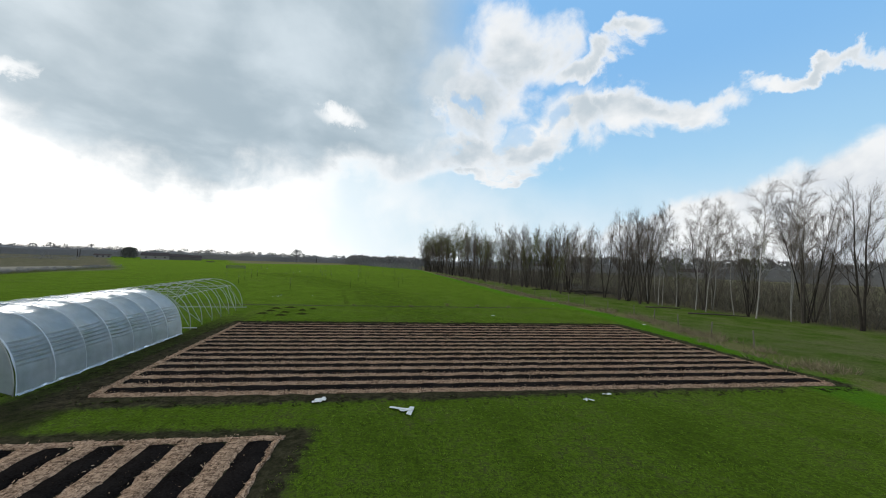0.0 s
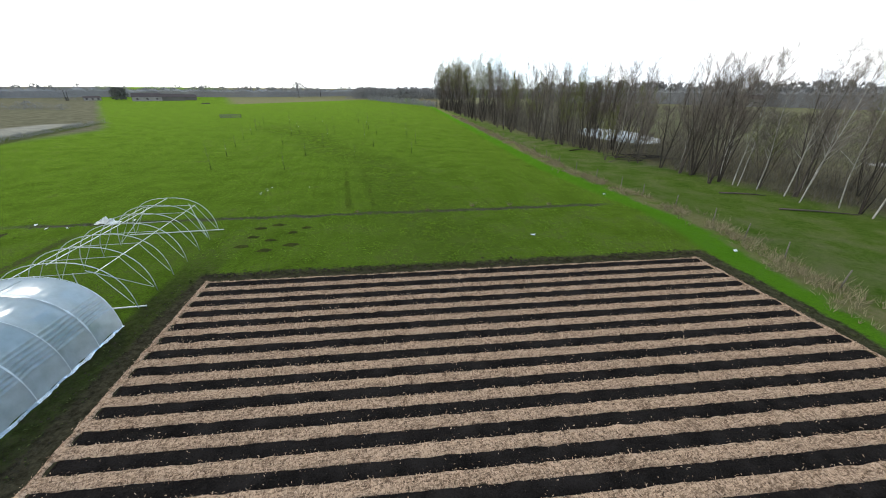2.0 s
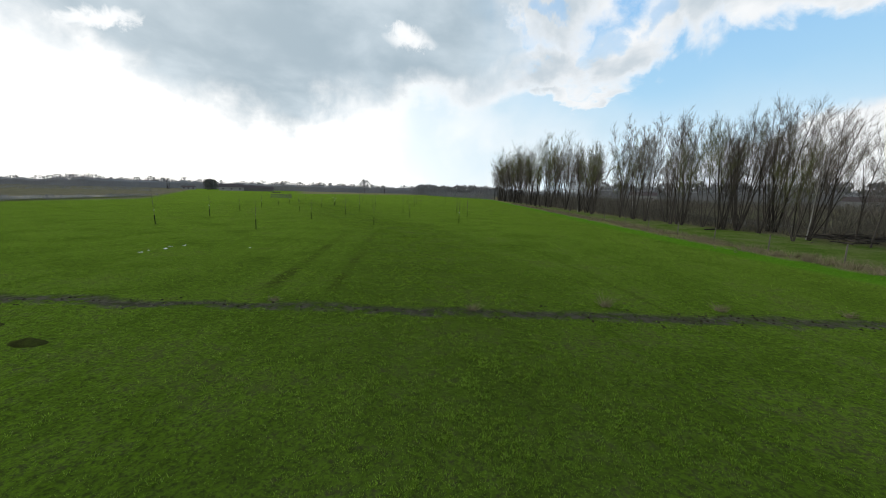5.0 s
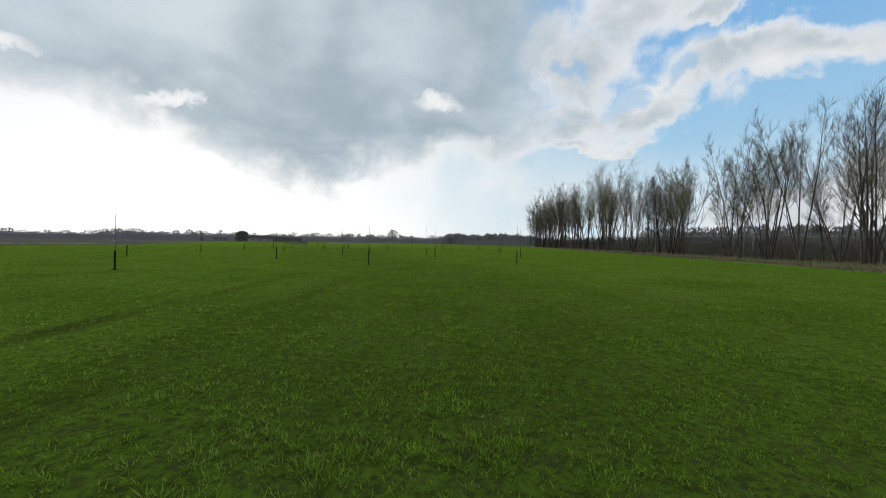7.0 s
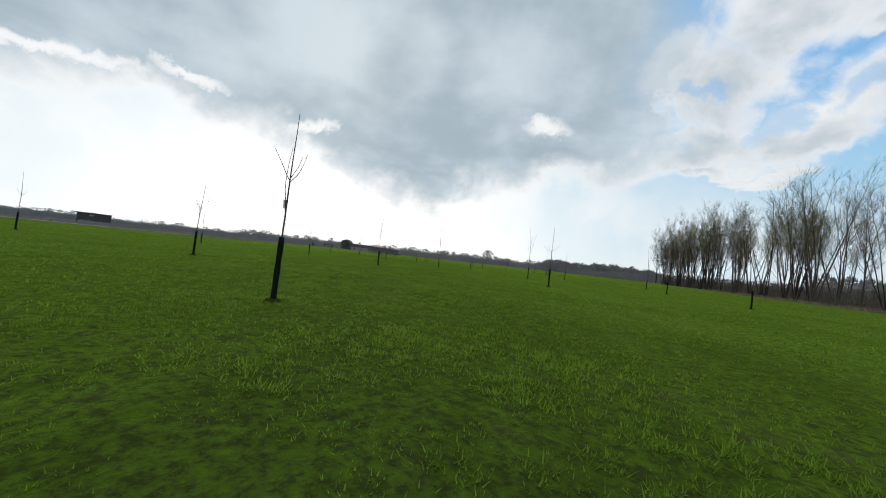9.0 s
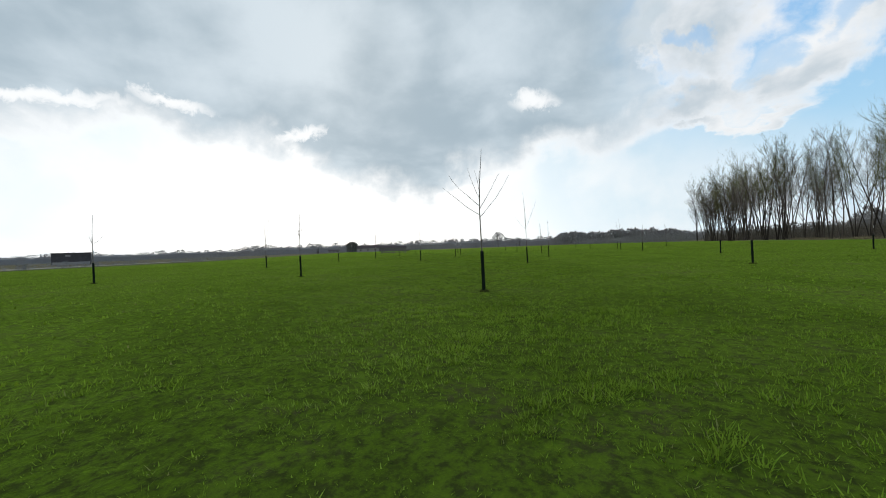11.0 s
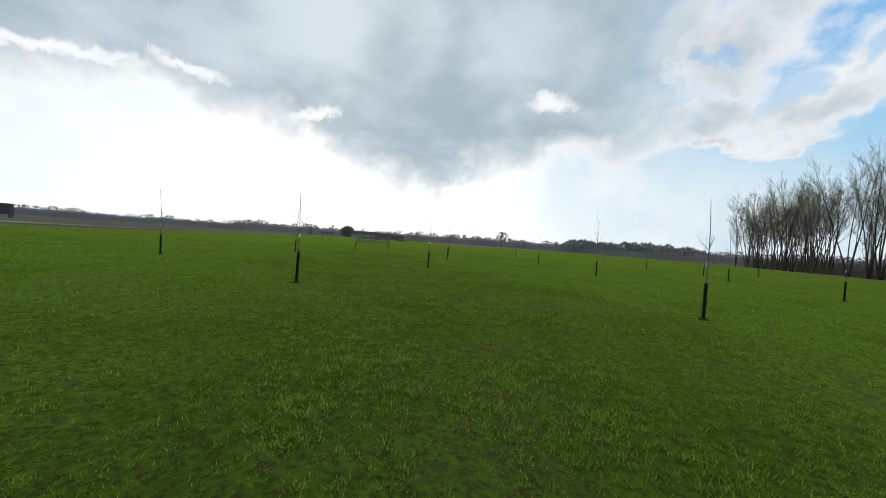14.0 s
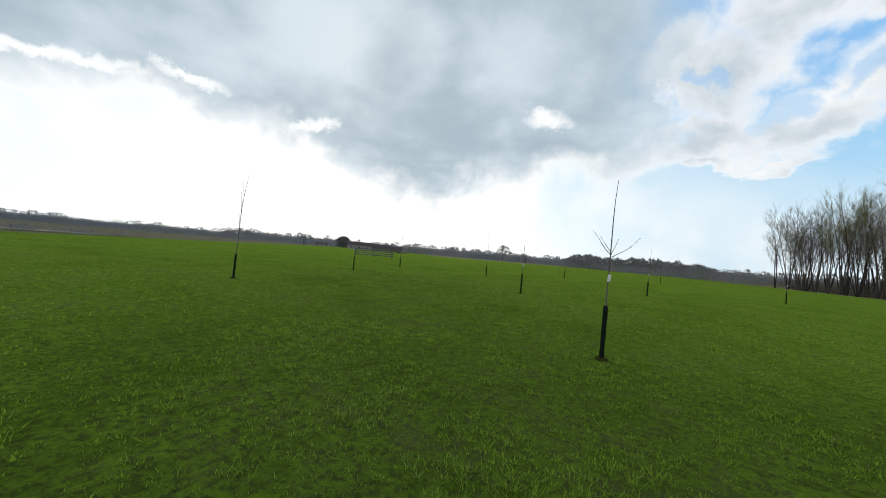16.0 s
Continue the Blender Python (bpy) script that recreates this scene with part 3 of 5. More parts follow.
def loose_chips(place, spans, per_m2, seed):
    """Splinters that lie on the paths and spill over the edges: spans of (u0, u1, v0, v1)."""
    rng = np.random.default_rng(seed)
    vs, fs = [], []
    for u0, u1, v0, v1 in spans:
        n = int((u1 - u0) * (v1 - v0) * per_m2)
        if v1 - v0 > u1 - u0:
            vv, uu = rng.uniform(v0, v1, n), (u0 + u1) / 2 + (u1 - u0) * 0.56 * np.clip(rng.normal(0, 0.58, n), -1.5, 1.5)
        else:
            uu, vv = rng.uniform(u0, u1, n), (v0 + v1) / 2 + (v1 - v0) * 0.56 * np.clip(rng.normal(0, 0.58, n), -1.5, 1.5)
        for u, v in zip(uu, vv):
            ln, wd, a, tilt = rng.uniform(0.025, 0.075), rng.uniform(0.008, 0.020), rng.uniform(0, 6.28), rng.uniform(-0.02, 0.02)
            c, s = math.cos(a), math.sin(a)
            z = rng.uniform(0.045, 0.075)
            b = len(vs)
            for p, q, h in ((-ln, -wd, -tilt), (ln, -wd, tilt), (ln, wd, tilt + 0.006), (-ln, wd, -tilt + 0.006)):
                vs.append(tuple(place(u + (p * c - q * s) / 2, v + (p * s + q * c) / 2, z + h)))
            fs.append((b, b + 1, b + 2, b + 3))
    return vs, fs


def vegetable_plot(label, origin, degrees, ulo, uhi, first, count, pitch, soil_w, skew, chips, seed, fan=0.0):
    """Dark compost beds with wood-chip paths between them; rows run along u, v steps from bed to bed."""
    place0 = bed_frame(origin, degrees)
    place = lambda u, v, z=0.0: place0(u + skew * v, 5.88 + (v - 5.88) * (1 + fan * u), z)
    plot = tagged(empty("vegetable_plot"), label, "vegetable plot", "vegetable plots")
    spans = []
    for i in range(count):
        v = first + i * pitch
        strip(place, ulo + 0.25, uhi - 0.2 + 0.1 * math.sin(i * 2.3), v - soil_w / 2, v + soil_w / 2, 0.0, 0.075, M_SOIL, "soil_bed", plot, seed=seed + i)
        if i < count - 1:
            strip(place, ulo, uhi, v + soil_w / 2 - 0.03, v + pitch - soil_w / 2 + 0.03, 0.0, 0.045, M_CHIP, "chip_path", plot, wob=0.075, seed=seed + 40 + i)
            spans.append((ulo, uhi, v + soil_w / 2 - 0.02, v + pitch - soil_w / 2 + 0.02))
    v_end = first + (count - 1) * pitch
    for a, b in ((first - soil_w / 2 - 0.32, first - soil_w / 2 + 0.02), (v_end + soil_w / 2 - 0.02, v_end + soil_w / 2 + 0.13)):
        strip(place, ulo, uhi, a, b, 0.0, 0.04, M_CHIP, "chip_path", plot, wob=0.09, seed=seed + 80 + a)
        spans.append((ulo, uhi, a, b))
    for a, b in ((ulo - 0.10, ulo + 0.12), (uhi - 0.12, uhi + 0.07)):
        side = lambda p, q, z=0.0: place(-q, p, z)
        strip(side, first - soil_w / 2 - 0.2, v_end + soil_w / 2 + 0.2, -b, -a, 0.0, 0.05, M_CHIP, "chip_path", plot, wob=0.07, seed=seed + 90 + a)
        spans.append((a, b, first - soil_w / 2 - 0.2, v_end + soil_w / 2 + 0.2))
    vs, fs = loose_chips(place, spans, chips, int(seed))
    tagged(obj("mulch", vs, fs, M_CHIPS, plot), kind="stuff")
    return plot, place


main_plot, main_place = vegetable_plot("long dark compost beds between pale wood chip paths", (1.5, 20.0), 9.3, -14.05, 14.1, -6.36, 15, 0.9069, 0.49, -0.047, 250, 1, 0.00154)
near_plot, near_place = vegetable_plot("short dark compost beds with broad wood chip paths", (-3.9, 9.2), -81.5, 0.0, 16.0, -12.6, 12, 1.10, 0.62, 0.0, 110, 200)
west_plot, west_place = vegetable_plot("narrow compost beds with pale paths beside the far grass", (-31.9, 29.3), 16.0, -14.0, 0.0, -6.0, 7, 0.95, 0.52, 0.0, 40, 300)


# ---- polytunnels ----
def arch_points(width, tall, n=22):
    pts = []
    for i in range(n + 1):
        t = math.pi * i / n
        c, s = math.cos(t), math.sin(t)
        pts.append((width / 2 * math.copysign(abs(c) ** 0.80, c), tall * abs(s) ** 0.86))
    return pts


TUNNEL_DIR = 13.4                                # degrees left of +y
TW, TH = 5.2, 2.55


def tunnel_place(base, along, across, z, turn=TUNNEL_DIR):
    a = radians(turn)
    return Vector((base[0] - math.sin(a) * along + math.cos(a) * across, base[1] + math.cos(a) * along + math.sin(a) * across, z))


def hoop_frame():
    """The bare frame: hoops with crossbar and braces, ridge and ground rails."""
    base = (-15.35 - math.cos(radians(TUNNEL_DIR)) * TW / 2, 21.8 - math.sin(radians(TUNNEL_DIR)) * TW / 2)
    thing = tagged(empty("tunnel_frame"), "bare galvanised hoop frame of an unfinished polytunnel", "polytunnel frame")
    P = lambda al, ac, z: tunnel_place(base, al, ac, z)
    arch = arch_points(TW, TH)
    for i in range(7):
        d = i * 1.64
        m = Mesh()
        m.tube([P(d, x, z) for x, z in arch], [0.021] * len(arch), 6)
        hoop = m.make("hoop", M_STEEL, thing, smooth=True)
        m = Mesh()
        m.tube([P(d, -1.55, 1.98), P(d, 1.55, 1.98)], [0.016] * 2, 5)
        m.make("crossbar", M_STEEL, hoop)
        for s in (-1, 1):
            m = Mesh()
            m.tube([P(d, s * 1.5, 1.98), P(d, s * 2.5, 0.25)], [0.015] * 2, 5)
            m.make("brace", M_STEEL, hoop)
    for x, z in ((0.0, TH), (-1.55, 2.0), (1.55, 2.0)):
        m = Mesh()
        m.tube([P(-0.1, x, z - 0.03), P(6 * 1.64 + 0.1, x, z - 0.03)], [0.02] * 2, 5)
        m.make("purlin", M_STEEL, thing)
    for d in (0.0, 6 * 1.64):
        m = Mesh()
        m.tube([P(d, -TW / 2 - 0.35, 0.10), P(d, TW / 2 + 0.35, 0.10)], [0.035] * 2, 6)
        m.make("ground_rail", M_STEEL, thing)
    for d0, d1 in ((6 * 1.64, 5 * 1.64), (0.0, 1.64)):
        for s in (-1, 1):
            m = Mesh()
            m.tube([P(d0, s * 1.2, 2.1), P(d1, s * 2.5, 0.2)], [0.02] * 2, 5)
            m.make("corner_brace", M_STEEL, thing)
    for s in (-0.7, 0.7):
        m = Mesh()
        m.tube([P(0.0, s, 0.0), P(0.0, s, 2.0)], [0.022] * 2, 5)
        m.make("door_post", M_STEEL, thing)
    return thing


def covered_tunnel():
    base = (-14.95 - math.cos(radians(10.8)) * TW / 2, 20.45 - math.sin(radians(10.8)) * TW / 2)
    P = lambda al, ac, z: tunnel_place(base, -al, ac, z, 10.8)
    thing = tagged(empty("polytunnel"), "polytunnel covered with taut clear polythene film", "polytunnel")
    bays, step = 7, 1.355
    arch = arch_points(TW, TH, 210)
    vs, fs = [], []
    sub = 10
    n_al = bays * sub
    na = len(arch)
    for i in range(n_al + 1):
        d = i * step / sub
        t = (i % sub) / sub
        sag = 1.0 - 0.050 * (math.sin(math.pi * t) ** 0.7 if 0 < t < 1 else 0)
        for k, (x, z) in enumerate(arch):
            pleat = 0.0
            side = abs(x) / (TW / 2)
            if 0.85 < z < 1.75 and 0 < t < 1:
                swell = math.sin(math.pi * (z - 0.85) / 0.9) ** 0.5 * math.sin(math.pi * t) ** 0.6
                pleat = 0.075 * math.sin(z * 42.0 + 1.5 * noise.noise((d, z, x))) * swell
            w = 0.014 * noise.noise((d * 2.2, k * 0.16, 1.0)) + (0.03 * noise.noise((d * 1.3, k * 0.05, 4.0)) if z < 0.9 else 0.0)
            low = 0.07 * noise.noise((d * 2.4, 5.0, x)) if z < 0.05 else 0.0
            q = sag + (pleat + w) / (TW / 2)
            vs.append(tuple(P(d + 0.05 * noise.noise((k, i, 2.0)) * (t > 0), x * q * (1.0 + 0.01) + math.copysign(max(low, 0), x), max(0.0, z * q))))
    for i in range(n_al):
        for k in range(na - 1):
            a = i * na + k
            fs.append((a, a + 1, a + na + 1, a + na))
    cover = obj("cover", vs, fs, M_FILM, thing, "milky clear polythene stretched over hoops", smooth=True)
    for i in range(bays + 1):
        m = Mesh()
        m.tube([P(i * step, x * 0.985, z * 0.985) for x, z in arch[::7]], [0.022] * len(arch[::7]), 6)
        m.make("hoop", M_STEEL, thing, smooth=True)
        # Ridge of film over the hoop; its highlight is put into the pale colour.
        bv, wide = [], 0.022 + 0.008 * math.sin(i * 2.1)
        for k, (x, z) in enumerate(arch[::3]):
            f = wide * (0.7 + 0.6 * noise.noise((k * 0.3, i, 2.0)) + (0.5 if 0.9 < z < 1.7 else 0.0))
            bv += [tuple(P(i * step - f, x * 1.016, z * 1.008 + 0.004)), tuple(P(i * step, x * 1.022, z * 1.012 + 0.006)), tuple(P(i * step + f, x * 1.016, z * 1.008 + 0.004))]
        q = len(arch[::3])
        bf = [(3 * k + j, 3 * k + j + 1, 3 * k + j + 4, 3 * k + j + 3) for k in range(q - 1) for j in (0, 1)]
        obj("film_band", bv, bf, M_STRAP, thing, "fold of film over a hoop, its highlight painted white", smooth=True)
        for s in (-1, 1):
            if 0 < i < bays:
                m = Mesh()
                m.tube([P(i * step, s * 1.5, 1.9), P(i * step, s * 2.45, 0.25)], [0.02] * 2, 5)
                m.make("brace", M_STEEL, thing)
    for d, nm in ((0.02, "end_wall"), (bays * step - 0.02, "end_wall")):
        ring = [tuple(P(d, x * 0.985, z * 0.985)) for x, z in arch]
        cx = tuple(P(d, 0, 0.9))
        obj(nm, [cx] + ring, [(0, 1 + k, 2 + k) for k in range(na - 1)], M_FILM, thing)
    m = Mesh()
    m.tube([P(0, 0, TH - 0.04), P(bays * step, 0, TH - 0.04)], [0.02] * 2, 5)
    m.make("purlin", M_STEEL, thing)
    rng = random.Random(5)
    for s in (-1, 1):
        vs, fs = [], []
        for i in range(70):
            d = i * bays * step / 69
            w0 = TW / 2 + 0.02
            w1 = w0 + 0.10 + 0.14 * noise.noise((d * 1.7, s, 1.0)) + 0.06 * noise.noise((d * 6, s, 2.0))
            vs += [tuple(P(d, s * w0, 0.06 + 0.04 * noise.noise((d * 3, s, 7.0)))), tuple(P(d, s * max(w1, w0 + 0.02), 0.015 + 0.02 * abs(noise.noise((d * 5, s, 4.0)))))]
        fs = [(2 * i, 2 * i + 1, 2 * i + 3, 2 * i + 2) for i in range(69)]
        obj("film_hem", vs, fs, M_FILM, thing, "crumpled loose hem of the film")
    return thing


hoop_frame()
covered_tunnel()


# ---- trees ----
def bend(rng, a):
    return Vector((rng.uniform(-a, a), rng.uniform(-a, a), rng.uniform(-a, a) * 0.5))


def limb(mesh, p, d, ln, r, steps, wobble, lift, rng, sides, tip=0.12):
    """A tapering, slightly crooked branch; returns its points."""
    pts, rad = [p.copy()], [r]
    for i in range(steps):
        d = (d + bend(rng, wobble) + Vector((0, 0, lift))).normalized()
        p = p + d * ln / steps
        pts.append(p.copy())
        rad.append(r * (1 - (1 - tip) * (i + 1) / steps))
    mesh.tube(pts, rad, sides, cap=False)
    return pts


def along(pts, f):
    u = f * (len(pts) - 1)
    i = min(int(u), len(pts) - 2)
    return pts[i].lerp(pts[i + 1], u - i), (pts[i + 1] - pts[i]).normalized()


def fork(axis, angle, rng):
    side = axis.cross(Vector((rng.uniform(-1, 1), rng.uniform(-1, 1), rng.uniform(-1, 1)))).normalized()
    return (axis * math.cos(angle) + side * math.sin(angle)).normalized()


def grow_tree(seed, tall, kind, twigs):
    """Meshes of a bare tree that stands at the origin: stems with limbs, and a crown of fine ascending twigs."""
    rng = random.Random(seed)
    wood, fine = Mesh(), Mesh()
    stems, lean, thick, limbs, lo, spread_a, lift, reach = {
        "willow": (rng.randint(4, 7), 0.24, 0.0060, 13, 0.30, 0.62, 0.13, 0.32),
        "alder": (rng.randint(1, 2), 0.12, 0.0088, 24, 0.20, 0.70, 0.13, 0.30),
        "birch": (1, 0.06, 0.0060, 30, 0.26, 0.75, 0.02, 0.24)}[kind]
    shoots = []
    for s in range(stems):
        a = 2 * math.pi * s / stems + rng.uniform(-0.6, 0.6)
        out = lean * rng.uniform(0.3, 1.25)
        h = tall * rng.uniform(0.80, 1.0) * (1.0 if s else 1.02)
        d = Vector((math.cos(a) * out, math.sin(a) * out, 1)).normalized()
        p = Vector((math.cos(a) * 0.12, math.sin(a) * 0.12, -0.15)) if stems > 1 else Vector((0, 0, -0.15))
        r0 = thick * h * rng.uniform(0.75, 1.1)
        stem = limb(wood, p, d, h, r0, 12, 0.06, 0.03, rng, 6, 0.06)
        for k in range(limbs):
            f = lo + (0.98 - lo) * ((k + rng.random()) / limbs) ** 0.75
            q, ax = along(stem, f)
            ln = h * reach * rng.uniform(0.65, 1.15) * (1.12 - f) ** 0.75
            lr = max(0.012, r0 * (1 - f) * 0.55)
            lp = limb(wood, q, fork(ax, spread_a * rng.uniform(0.6, 1.25), rng), ln, lr, 5, 0.16, lift, rng, 4)
            shoots.append((lp, ln * 0.5))
            for _ in range(int(3 + ln * 1.5)):
                q2, ax2 = along(lp, rng.uniform(0.2, 1.0))
                l2 = rng.uniform(0.55, 1.25) * (0.35 + 0.28 * ln)
                bp = limb(fine, q2, fork(ax2, rng.uniform(0.25, 0.65), rng), l2, 0.0075, 3, 0.16, lift, rng, 3, 0.35)
                shoots.append((bp, l2))
        shoots.append((stem[-4:], h * 0.10))
    acc = np.cumsum([t[1] for t in shoots])
    drop = -0.12 if kind == "birch" else 0.16
    for k in range(twigs):
        lp, ln = shoots[min(int(np.searchsorted(acc, rng.uniform(0, acc[-1]))), len(shoots) - 1)]
        q, ax = along(lp, rng.uniform(0.05, 1.0) ** 0.6)
        w = (fork(ax, rng.uniform(0.12, 0.60), rng) + Vector((0, 0, drop))).normalized()
        l1 = rng.uniform(0.45, 1.15)
        tipv = q + w * l1
        fine.sprig(q, tipv, 0.0052, rng)
        for _ in range(2):
            b0 = q.lerp(tipv, rng.uniform(0.15, 0.75))
            fine.sprig(b0, b0 + (fork(w, rng.uniform(0.2, 0.5), rng) + Vector((0, 0, drop))).normalized() * l1 * rng.uniform(0.35, 0.7), 0.0042, rng)
    return wood, fine


def tree_kind(name, seed, tall, kind, twigs, bark, crown_mat, label):
    wood, fine = grow_tree(seed, tall, kind, twigs)
    t = tagged(empty(name), label, "tree", "trees of the wood")
    wood.make("trunk", bark, t, smooth=True)
    fine.make("crown", crown_mat, t)
    return t


KINDS = [
    tree_kind("willow_tree", 1, 14.5, "willow", 2600, M_BARK, M_TWIG, "bare many-stemmed willow with fine brown twigs"),
    tree_kind("willow_tree", 2, 15.5, "willow", 2770, M_BARK, M_TWIG, "bare many-stemmed willow with fine brown twigs"),
    tree_kind("willow_tree", 3, 13.5, "willow", 2600, M_BARK, M_BUD, "many-stemmed willow with a haze of yellow-green buds"),
    tree_kind("alder_tree", 4, 14.5, "alder", 1990, M_BARK, M_TWIG, "bare upright alder with dark bark"),
    tree_kind("alder_tree", 5, 15.5, "alder", 1910, M_BARK, M_TWIG, "bare upright alder with dark bark"),
    tree_kind("alder_tree", 6, 12.5, "alder", 1910, M_BARK, M_TWIG, "bare upright alder with dark bark"),
    tree_kind("birch_tree", 7, 15.0, "birch", 1640, M_BIRCH, M_TWIG, "bare birch with a pale leaning trunk"),
    tree_kind("birch_tree", 8, 14.0, "birch", 1560, M_BIRCH, M_TWIG, "bare birch with a pale leaning trunk"),
    tree_kind("willow_tree", 9, 14.0, "willow", 1340, M_BARK, M_TWIG, "distant bare willow, grey-brown and dense"),
    tree_kind("willow_tree", 10, 14.5, "willow", 1340, M_BARK, M_BUD, "distant willow with greenish budding crown"),
    tree_kind("alder_tree", 12, 14.0, "alder", 1200, M_BARK, M_TWIG, "distant bare alder with a narrow crown"),
]
rng = random.Random(11)
spots = [(27.2, 48.6, 1, 0.86, 0), (28.0, 53.0, 0, 0.88, 0), (29.4, 48.1, 6, 0.85, 4), (31.3, 43.7, 6, 0.9, 2), (31.0, 41.6, 7, 0.95, 6), (34.4, 45.0, 7, 0.9, 3),
         (33.0, 40.0, 7, 0.85, -4), (33.0, 37.2, 6, 0.95, 4), (22.9, 63.5, 0, 0.7, 12), (20.8, 62.0, 2, 0.55, -6), (17.6, 78.0, 3, 1.0, 0), (21.5, 71.0, 0, 0.9, 0), (25.2, 72.5, 2, 0.85, 2), (23.4, 75.0, 5, 0.95, -2), (27.6, 77.0, 1, 0.85, 0), (29.0, 70.5, 3, 0.9, 2), (31.0, 75.0, 2, 0.8, 0), (24.5, 60.0, 5, 0.72, 1), (26.2, 57.0, 4, 0.72, -1), (23.6, 66.2, 5, 0.75, 2), (25.6, 62.6, 3, 0.62, 0), (36.0, 35.0, 1, 0.85, 0), (40.0, 40.7, 6, 1.1, 4)]
y = 12.0
while y < 212:
    y += rng.uniform(0.55, 1.4) if y < 60 else rng.uniform(0.6, 1.5) if y < 110 else rng.uniform(1.0, 2.4)
    for off, odds in ((rng.uniform(0.3, 2.5), 0.50), (rng.uniform(2.5, 8.0), 0.30), (rng.uniform(8.0, 18.0), 0.13)):
        if rng.random() < odds:
            yy = y + rng.uniform(-1, 1)
            if 60 < yy < 63 and off < 2.0 or any(math.hypot((wood_edge(yy) + off - c[0]) / c[2], (yy - c[1]) / c[3]) < 1.1 for c in (POND, POND2)):
                continue
            far = yy > 108
            k = rng.choice((8, 9, 10, 9)) if far else rng.choice((0, 1, 2, 3, 4, 4, 5, 6, 7))
            size = rng.uniform(0.68, 1.02) * (0.86 if yy < 60 else 0.92 if yy < 90 else 0.92 + min((yy - 90) / 50, 1.0) * 0.60)
            spots.append((wood_edge(yy) + off, yy, k, size, rng.uniform(-3, 3)))
for x, y, k, s, lean in spots:
    m = pose(x, y, height(x, y), lean * 0.3, lean * 0.7, 0) @ pose(0, 0, 0, 0, 0, rng.uniform(0, 360)) @ Matrix.Diagonal((s, s, s, 1))
    t = copy_thing(KINDS[k], m)
    t.scale = (s, s, s)
for t in KINDS:
    for o in (*t.children_recursive, t):
        bpy.data.objects.remove(o)
print("trees", len(spots))


# ---- undergrowth of the wood ----
def undergrowth():
    rng = np.random.default_rng(3)
    pick = random.Random(3)
    m = Mesh()
    for _ in range(14500):
        y = rng.uniform(6, 214)
        off = abs(rng.normal(0, 7.0)) + 1.5 if rng.random() < 0.6 else rng.uniform(2, 45)
        x = wood_edge(y) + off
        if any(math.hypot((x - c[0]) / c[2], (y - c[1]) / c[3]) < 1.15 for c in (POND, POND2)):
            continue
        if noise.noise((x * 0.2, y * 0.2, 8.0)) < (0.0 if off < 3 else -0.2):
            continue
        h = rng.uniform(0.3, 1.3) * (1.0 + 0.4 * (off > 4))
        z0 = height(x, y) - 0.05
        dx, dy = rng.normal(0, 0.25, 2) * h
        m.spike((x, y, z0), (x + dx, y + dy, h), 0.014)
        for _ in range(5):
            f = rng.uniform(0.15, 0.9)
            q = Vector((x + dx * f, y + dy * f, z0 + h * f))
            m.sprig(q, q + Vector((rng.normal(0, 0.45), rng.normal(0, 0.45), rng.uniform(0.1, 0.9))), 0.010, pick)
    return tagged(m.make("undergrowth", M_BRUSH), "tangled brown undergrowth below the bare trees", "undergrowth", kind="stuff")


def scrub():
    """Bare bushes and young growth between the wood and the far trees."""
    rng = np.random.default_rng(13)
    pick = random.Random(13)
    m = Mesh()
    for _ in range(3600):
        y = rng.uniform(-20, 240)
        x = wood_edge(y) + 9 + rng.uniform(0, 1) ** 1.5 * 140
        if any(math.hypot((x - c[0]) / c[2], (y - c[1]) / c[3]) < 1.3 for c in (POND, POND2)):
            continue
        h, w = rng.uniform(1.4, 4.0), rng.uniform(2.0, 5.5)
        for _ in range(54):
            a, r = rng.uniform(0, 6.283), rng.uniform(0, 1)
            z = rng.uniform(0.0, 0.7) * h
            q = Vector((x + math.cos(a) * w / 2 * r, y + math.sin(a) * w / 2 * r, z))
            m.sprig(q, q + Vector((math.cos(a) * r * 0.5 + rng.normal(0, 0.25), math.sin(a) * r * 0.5 + rng.normal(0, 0.25), rng.uniform(0.5, 1.5))) * (0.25 * h), 0.022, pick)
    return tagged(m.make("scrub", M_BRUSH), "brown leafless scrub on the wet land beyond the wood", "scrub", kind="stuff")


def thicket():
    """Thin young poles that fill the wood between the larger trees."""
    rng = np.random.default_rng(17)
    pick = random.Random(17)
    m = Mesh()
    for _ in range(3000):
        y = rng.uniform(4, 214)
        off = 4.0 + abs(rng.normal(0, 13.0))
        x = wood_edge(y) + off
        if any(math.hypot((x - c[0]) / c[2], (y - c[1]) / c[3]) < 1.1 for c in (POND, POND2)) or (57 < y < 66 and off < 6):
            continue
        h = rng.uniform(1.8, 4.2)
        z0 = height(x, y) - 0.05
        dx, dy = rng.normal(0, 0.10, 2) * h
        m.spike((x, y, z0), (x + dx, y + dy, h), 0.013 + 0.002 * h)
        for _ in range(13):
            f = rng.uniform(0.1, 0.95)
            q = Vector((x + dx * f, y + dy * f, z0 + h * f))
            m.sprig(q, q + Vector((rng.normal(0, 0.38), rng.normal(0, 0.38), rng.uniform(0.2, 1.0))) * (0.7 + h * 0.07), 0.0085, pick)
    return tagged(m.make("thicket", M_BRUSH), "thin leafless poles crowding below the taller trees", "thicket", kind="stuff")


scrub()
thicket()
undergrowth()


